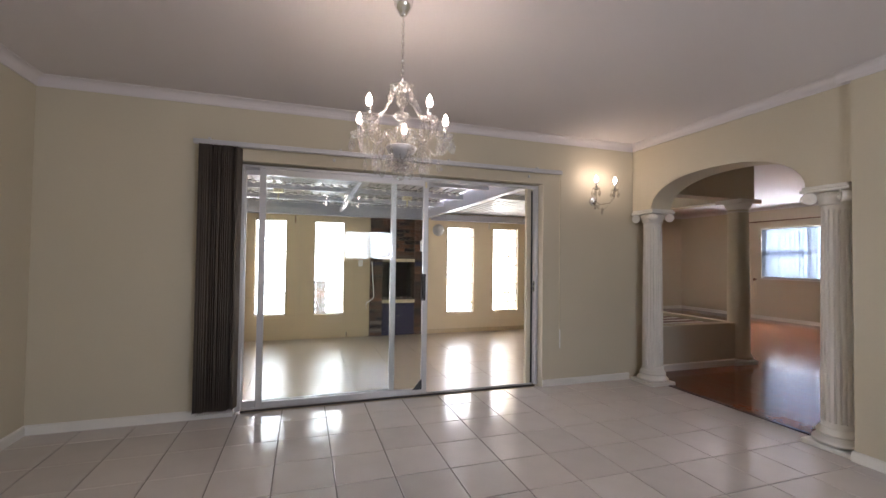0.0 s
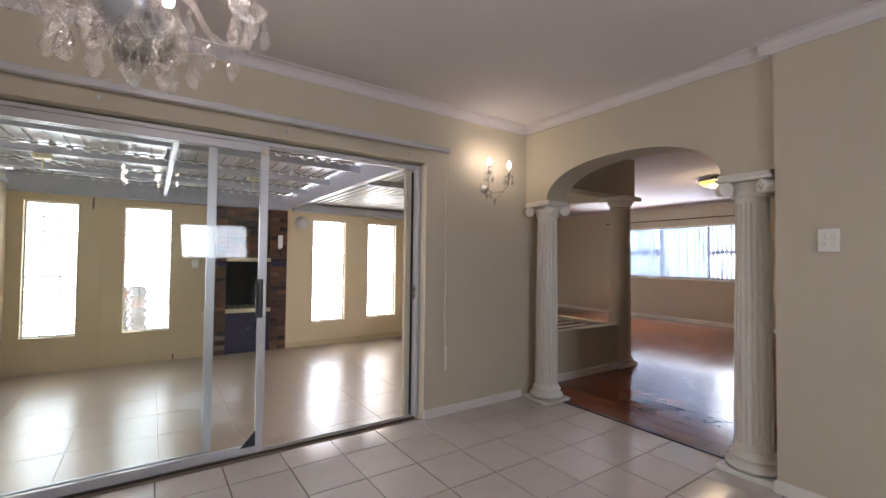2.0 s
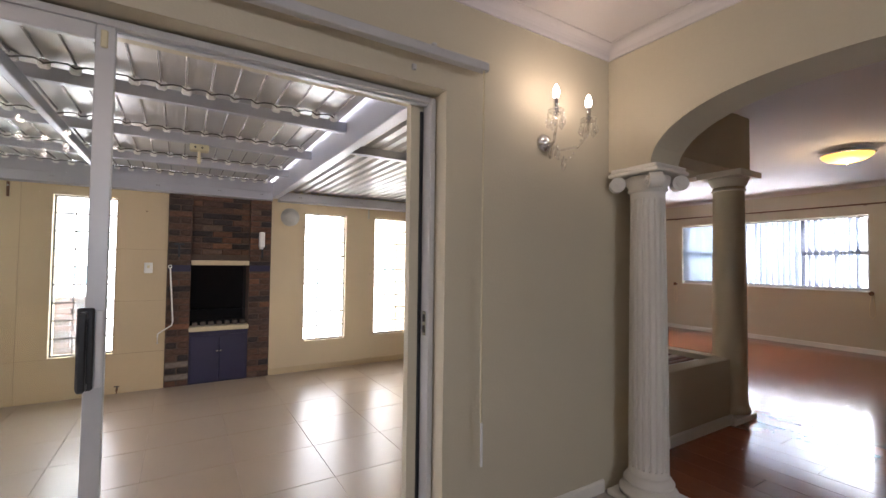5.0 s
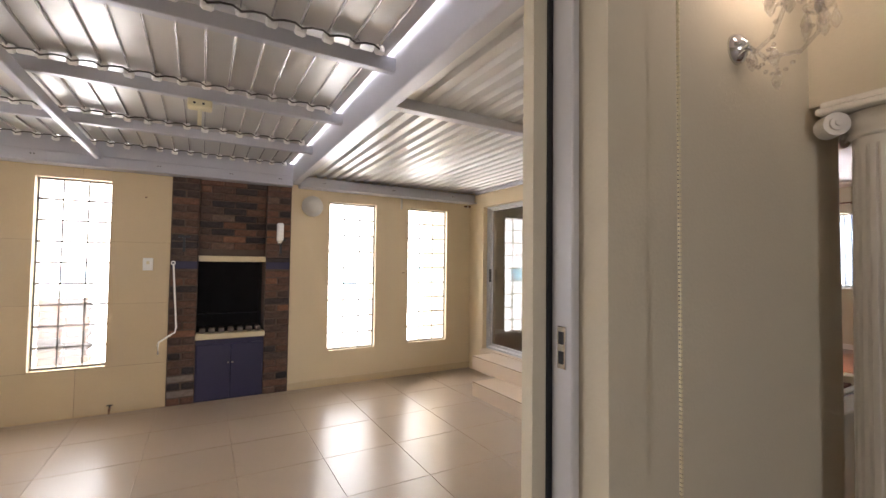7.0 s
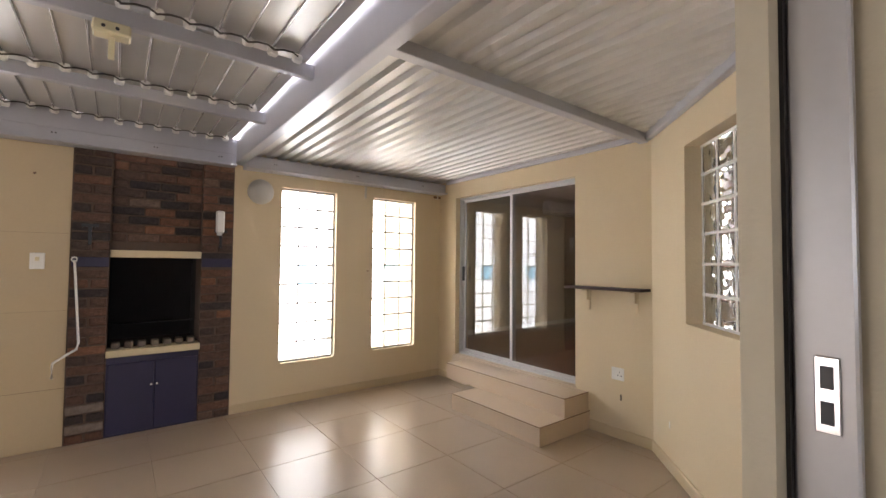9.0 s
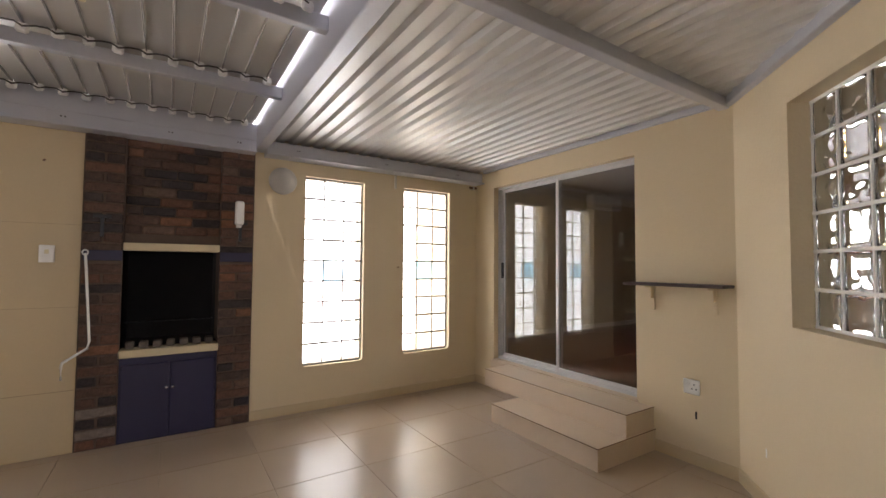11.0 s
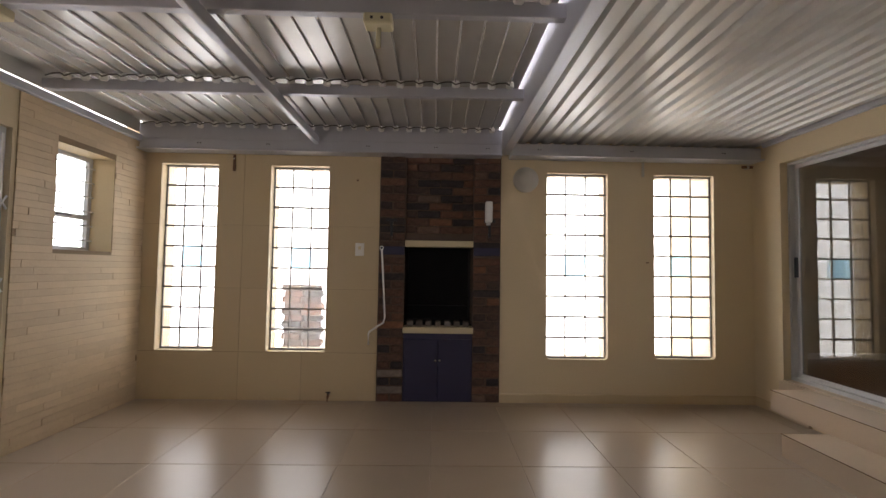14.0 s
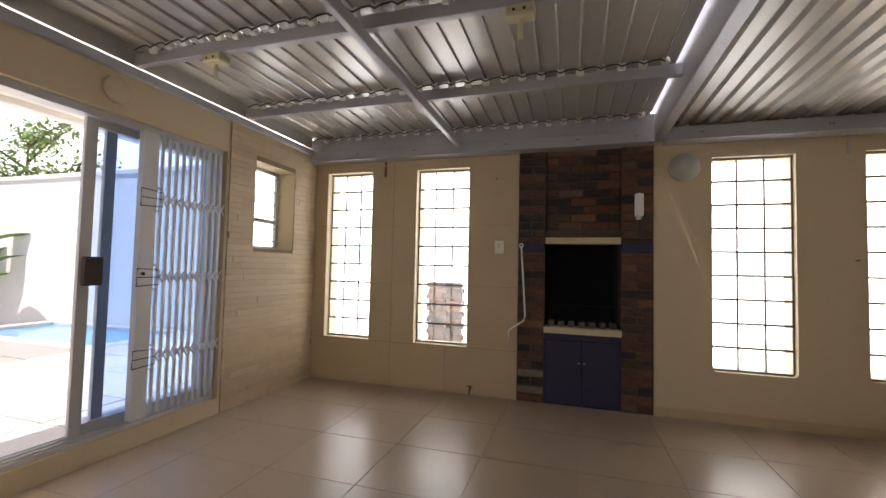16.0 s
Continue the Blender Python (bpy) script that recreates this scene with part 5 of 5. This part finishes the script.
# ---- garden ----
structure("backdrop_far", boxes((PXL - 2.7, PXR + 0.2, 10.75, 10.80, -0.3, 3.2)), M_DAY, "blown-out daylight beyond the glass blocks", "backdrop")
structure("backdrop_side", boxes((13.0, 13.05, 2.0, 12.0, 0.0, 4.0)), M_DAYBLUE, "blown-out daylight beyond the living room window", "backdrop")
structure("wall_boundary_far", boxes((-13, 14, 10.9, 11.1, -0.4, 2.7), (-13, 14, 10.86, 11.14, 2.7, 2.78)), M_OUTWALL, "white plastered boundary wall in the sun", "boundary wall")
structure("wall_boundary_side", boxes((-12.2, -12.0, -4, 10.86, -0.4, 2.0), (-12.25, -11.95, -4, 10.86, 2.0, 2.08)), M_OUTWALL, "white plastered boundary wall in the sun", "boundary wall")
eave = structure("roof_eave", boxes((-1.70, PXL - 0.25, DWO + 0.05, 9.6, 2.32, 2.40), (-1.80, -1.70, DWO + 0.05, 9.6, 2.27, 2.44), bev=0.006), M_TRIM, "white painted eave and gutter over the garden door", "eave")
structure("pavement_garden", boxes((-3.6, PXL - 0.26, 3.0, 10.8, -0.34, -0.125)), M_GROUND, "concrete paver terrace", "pavement")
pool = thing("swimming_pool", (-5.3, 9.95, -0.34), "blue swimming pool with a pale rim", "pool")
part("water", boxes((-1.5, 1.5, -0.65, 0.65, 0.0, 0.17)), M_POOL, pool)
for a in ((-1.72, 1.72, -0.87, -0.65, 0, 0.23), (-1.72, 1.72, 0.65, 0.87, 0, 0.23), (-1.72, -1.5, -0.65, 0.65, 0, 0.23), (1.5, 1.70, -0.65, 0.65, 0, 0.23)):
    part("coping", boxes(a, bev=0.01), M_PAVER, pool)
stack = thing("brick_stack", (1.0, 10.2, -0.34), "stack of red bricks outside the glass blocks", "brick stack")
bs = mesh_of("brick", boxes((-0.11, 0.11, -0.05, 0.05, 0, 0.07), bev=0.006), M_BRICK)
for k in range(17):
    for i in range(2):
        piece("brick", bs, stack, pose(-0.13 + i * 0.235 + (k % 2) * 0.03, 0, k * 0.072, 0, 0, rng.uniform(-3, 3)))


def plant(at, n, length, label, spread=1.0):
    pl = thing("strelitzia_plant", at, label, "plant", "garden plants")
    part("stem", tube(bmesh.new(), [(0, 0, 0), (0.05, 0.02, 0.5), (0.02, 0.05, 1.0)], [0.07, 0.05, 0.03], 8), M_BARK, pl)
    r = random.Random(int(at[1] * 10))
    for i in range(n):
        a, tilt, L = r.uniform(0, 6.28), r.uniform(0.25, 1.0), length * r.uniform(0.7, 1.1)
        b = bmesh.new()
        prev = None
        s = 9
        base = Vector((0, 0, r.uniform(0.3, 1.0)))
        for k in range(s + 1):
            f = k / s
            ang = math.pi / 2 - tilt * (0.4 + 1.2 * f)
            c = base + Vector((math.cos(a), math.sin(a), 0)) * (L * f * math.cos(ang) * spread) + Vector((0, 0, L * f * math.sin(ang) * (1 - 0.25 * f)))
            wd = 0.012 if f < 0.4 else 0.16 * math.sin(math.pi * min(1, (f - 0.38) / 0.62)) ** 0.7 + 0.004
            side = Vector((-math.sin(a), math.cos(a), 0)) * wd
            row = [b.verts.new(c - side + Vector((0, 0, wd * 0.25))), b.verts.new(c), b.verts.new(c + side + Vector((0, 0, wd * 0.25)))]
            if prev:
                for q in (0, 1):
                    b.faces.new((prev[q], prev[q + 1], row[q + 1], row[q]))
            prev = row
        part("leaf", b, M_LEAF, pl, smooth=True)
    return pl


plant((-9.3, 10.3, -0.34), 14, 1.9, "low strelitzia with broad green leaves by the wall")


def tree(at, height, crown_r, seed):
    """A garden tree: tapered trunk, limbs, and a ragged crown of small leaves."""
    r = random.Random(seed)
    tr = thing("garden_tree", at, "leafy light green tree behind the boundary wall", "tree", "garden trees")
    part("trunk", tube(bmesh.new(), [(0, 0, 0), (0.05, 0.03, height * 0.3), (-0.03, 0.05, height * 0.55), (0.04, 0.0, height * 0.8)], [0.11, 0.09, 0.06, 0.025], 10), M_BARK, tr)
    tips = []
    for i in range(11):
        a, f = i * 2.4 + r.uniform(-0.3, 0.3), r.uniform(0.45, 0.8)
        reach = crown_r * r.uniform(0.6, 1.0)
        p0 = Vector((0, 0.03, height * f))
        p2 = p0 + Vector((math.cos(a) * reach, math.sin(a) * reach, r.uniform(0.2, 0.55) * crown_r))
        p1 = (p0 + p2) / 2 + Vector((0, 0, 0.1))
        part("limb", tube(bmesh.new(), [tuple(p0), tuple(p1), tuple(p2)], [0.035, 0.022, 0.008], 6), M_BARK, tr)
        tips += [p2, p1, (p1 + p2) / 2, (p0 + p1) / 2]
    b = bmesh.new()
    for c in tips:
        for k in range(85):
            o = c + Vector((r.gauss(0, 0.24), r.gauss(0, 0.24), r.gauss(0, 0.19)))
            u = Vector((r.uniform(-1, 1), r.uniform(-1, 1), r.uniform(-0.6, 0.3))).normalized()
            w = u.cross(Vector((r.uniform(-0.3, 0.3), r.uniform(-0.3, 0.3), 1))).normalized()
            L, h = r.uniform(0.09, 0.20), r.uniform(0.022, 0.045)
            b.faces.new([b.verts.new(o), b.verts.new(o + u * L * 0.5 + w * h), b.verts.new(o + u * L), b.verts.new(o + u * L * 0.5 - w * h)])
    tagged(part("crown", b, M_LEAFY, tr), kind="stuff")
    return tr


tree((-10.7, 12.1, -0.34), 5.4, 1.5, 5)
tree((-9.5, 12.4, -0.34), 4.4, 1.1, 8)
# Glowing card added so the sky over the garden wall turns white.
structure("backdrop_sky", boxes((-95, 2, 30.0, 30.1, -1, 45)), M_SKYCARD, "pale glowing backdrop added for the sky beyond the garden", "backdrop")

# ---- pieces of floors and walls ----
rng = random.Random(21)


def tile_mesh(name, w, d, h, mat, bev=0.0025):
    return mesh_of(name, boxes((-w / 2, w / 2, -d / 2, d / 2, -h, 0), bev=bev), mat)


def grid_tiles(parent, name, x0, x1, y0, y1, ox, oy, px, py, z, gap, mat, wob=0.0006, shift=0.0):
    made = {}
    i0, i1 = math.floor((x0 - ox) / px), math.ceil((x1 - ox) / px)
    j0, j1 = math.floor((y0 - oy) / py), math.ceil((y1 - oy) / py)
    for j in range(j0, j1):
        off = shift * px * (j % 3) / 3
        for i in range(i0 - 1, i1):
            a, b = max(x0, ox + off + i * px + gap), min(x1, ox + off + (i + 1) * px - gap)
            c, d = max(y0, oy + j * py + gap), min(y1, oy + (j + 1) * py - gap)
            if b - a < 0.02 or d - c < 0.02:
                continue
            k = (round(b - a, 3), round(d - c, 3))
            if k not in made:
                made[k] = tile_mesh(name, *k, 0.01, mat)
            piece(name, made[k], parent, pose((a + b) / 2, (c + d) / 2, z + rng.uniform(-wob, wob), 0, 0, 0))


grid_tiles(floor_d, "floor_tile", XL, 4.625, BACK, DW + 0.02, 0.965, 3.345, 0.3655, 0.383, 0.0, 0.0034, M_TILE)
grid_tiles(floor_p, "floor_tile", PXL, PXR, DWO, PY, 4.365, 7.895, 0.601, 0.601, ZP, 0.0012, M_PTILE, 0.0003)
made = {}
for i in range(36):
    xa, xb = 4.665 + i * 0.192 + 0.0008, min(FAR, 4.665 + (i + 1) * 0.192 - 0.0008)
    ylo = 0.6
    yhi = 4.895 if xa < 6.38 else LEFT
    y = ylo - 1.28 * ((i * 0.37) % 1.0)
    while y < yhi:
        ya, yb = max(ylo, y + 0.0008), min(yhi, y + 1.28 - 0.0008)
        y += 1.28
        if yb - ya < 0.03:
            continue
        k = (round(xb - xa, 3), round(yb - ya, 2))
        if k not in made:
            made[k] = tile_mesh("floor_board", *k, 0.01, M_WOOD, 0.0015)
        piece("floor_board", made[k], floor_l, pose((xa + xb) / 2, (ya + yb) / 2, rng.uniform(-0.0002, 0.0002), 0, 0, 0))

# tiles on the far patio wall
wall_tiles = structure("wall_tiling_far", wall_cells(bmesh.new(), [PXL, BX0], [ZP, 2.19], [W1, W2], at_y, PY - 0.005, PY - 0.0005), M_STRIPJ, "beige wall tiling round the glass blocks", "wall tiles")
zs = [ZP, 0.275, 0.885, 1.495, 2.19]
holes = [W1, W2]
for a, b in ((PXL, 0.70), (0.70, 1.30), (1.30, BX0)):
    for c, d in zip(zs, zs[1:]):
        cuts = [h for h in holes if h[0] < b and h[1] > a and h[2] < d and h[3] > c]
        bm = wall_cells(bmesh.new(), [a + 0.002, b - 0.002], [c + 0.002, d - 0.002], [(max(h[0], a), min(h[1], b - 0.002), max(h[2], c), min(h[3], d - 0.002)) for h in cuts if min(h[3], d - 0.002) > max(h[2], c) + 0.003], at_y, PY - 0.010, PY - 0.0052)
        if len(bm.faces):
            part("wall_tile", bm, M_WTILE, wall_tiles)

# strip cladding on the left wall
clad = structure("wall_cladding_left", wall_cells(bmesh.new(), [SL[1] + 0.03, PY - 0.012], [ZP, 2.29], [W5], at_x, PXL, PXL + 0.004), M_STRIPJ, "thin stone strip cladding", "cladding")
strips, rest = [], []
z = ZP
while z < 2.28:
    hgt = 0.052
    y = SL[1] + 0.03 - rng.uniform(0, 0.5)
    while y < PY - 0.012:
        ln = rng.choice((0.35, 0.5, 0.6))
        a, b = max(SL[1] + 0.03, y + 0.001), min(PY - 0.013, y + ln - 0.001)
        y += ln
        for p, q in ([(a, b)] if z + hgt < W5[2] or z > W5[3] else [(a, min(b, W5[0])), (max(a, W5[1]), b)]):
            if q - p > 0.02:
                strips.append((p, q, z + 0.001, min(2.29, z + hgt - 0.001), rng.uniform(0.007, 0.011)))
    z += hgt
made = {}
for p, q, c, d, t in strips[:290]:
    k = (round(q - p, 2), round(d - c, 3), round(t, 3))
    if k not in made:
        made[k] = mesh_of("stone_strip", boxes((0.0, k[2], -k[0] / 2, k[0] / 2, 0, k[1])), M_STRIP)
    piece("stone_strip", made[k], clad, pose(PXL, (p + q) / 2, c))
if strips[290:]:
    bm = boxes(*[(PXL, PXL + t, p, q, c, d) for p, q, c, d, t in strips[290:]])
    part("stone_strip_rest", bm, M_STRIP, clad)

# bricks of the grill
brick_made = {}


def brick(x0, x1, z0, y, mat=None):
    k = (round(x1 - x0, 2), mat is None)
    if k not in brick_made:
        b = boxes((-k[0] / 2, k[0] / 2, 0, 0.05, 0, 0.066), bev=0.006)
        for v in b.verts:
            v.co += Vector((rng.uniform(-1, 1), rng.uniform(-1, 1), rng.uniform(-1, 1))) * 0.0025
        brick_made[k] = mesh_of("brick", b, mat or M_BRICK)
    piece("brick", brick_made[k], grill, pose((x0 + x1) / 2, y + rng.uniform(-0.004, 0.004), z0, 0, rng.uniform(-0.7, 0.7), rng.uniform(-0.8, 0.8)))


for r in range(31):
    z = 0.004 + r * 0.0773
    if z + 0.066 > 2.4:
        break
    band = 1.40 < z + 0.03 < 1.49
    if not band:
        for a, b in ((0.006, 0.248), (0.924, gw - 0.006)):
            if r in (1, 3) and a < 0.1:
                brick(a, b, z, -0.026, M_WHITEBRICK)
            elif r % 2:
                brick(a, b, z, -0.026)
            else:
                m = (a + b) / 2
                brick(a, m - 0.006, z, -0.026)
                brick(m + 0.006, b, z, -0.026)
    if z > 1.55:
        cuts = [0.255] + [0.255 + (0.11 if r % 2 else 0.0) + 0.228 * i for i in range(1 if r % 2 == 0 else 0, 4)] + [0.918]
        cuts = sorted({round(c, 3) for c in cuts if 0.25 < c <= 0.918})
        for a, b in zip(cuts, cuts[1:]):
            if b - a > 0.03:
                brick(a + 0.005, b - 0.005, z, 0.028)

# pavers outside the garden door
pave = bpy.data.objects["pavement_garden"]
grid_tiles(pave, "paver", -3.55, PXL - 0.27, 4.2, 10.6, -3.5, 4.2, 0.6, 0.6, -0.115, 0.006, M_PAVER, 0.002)
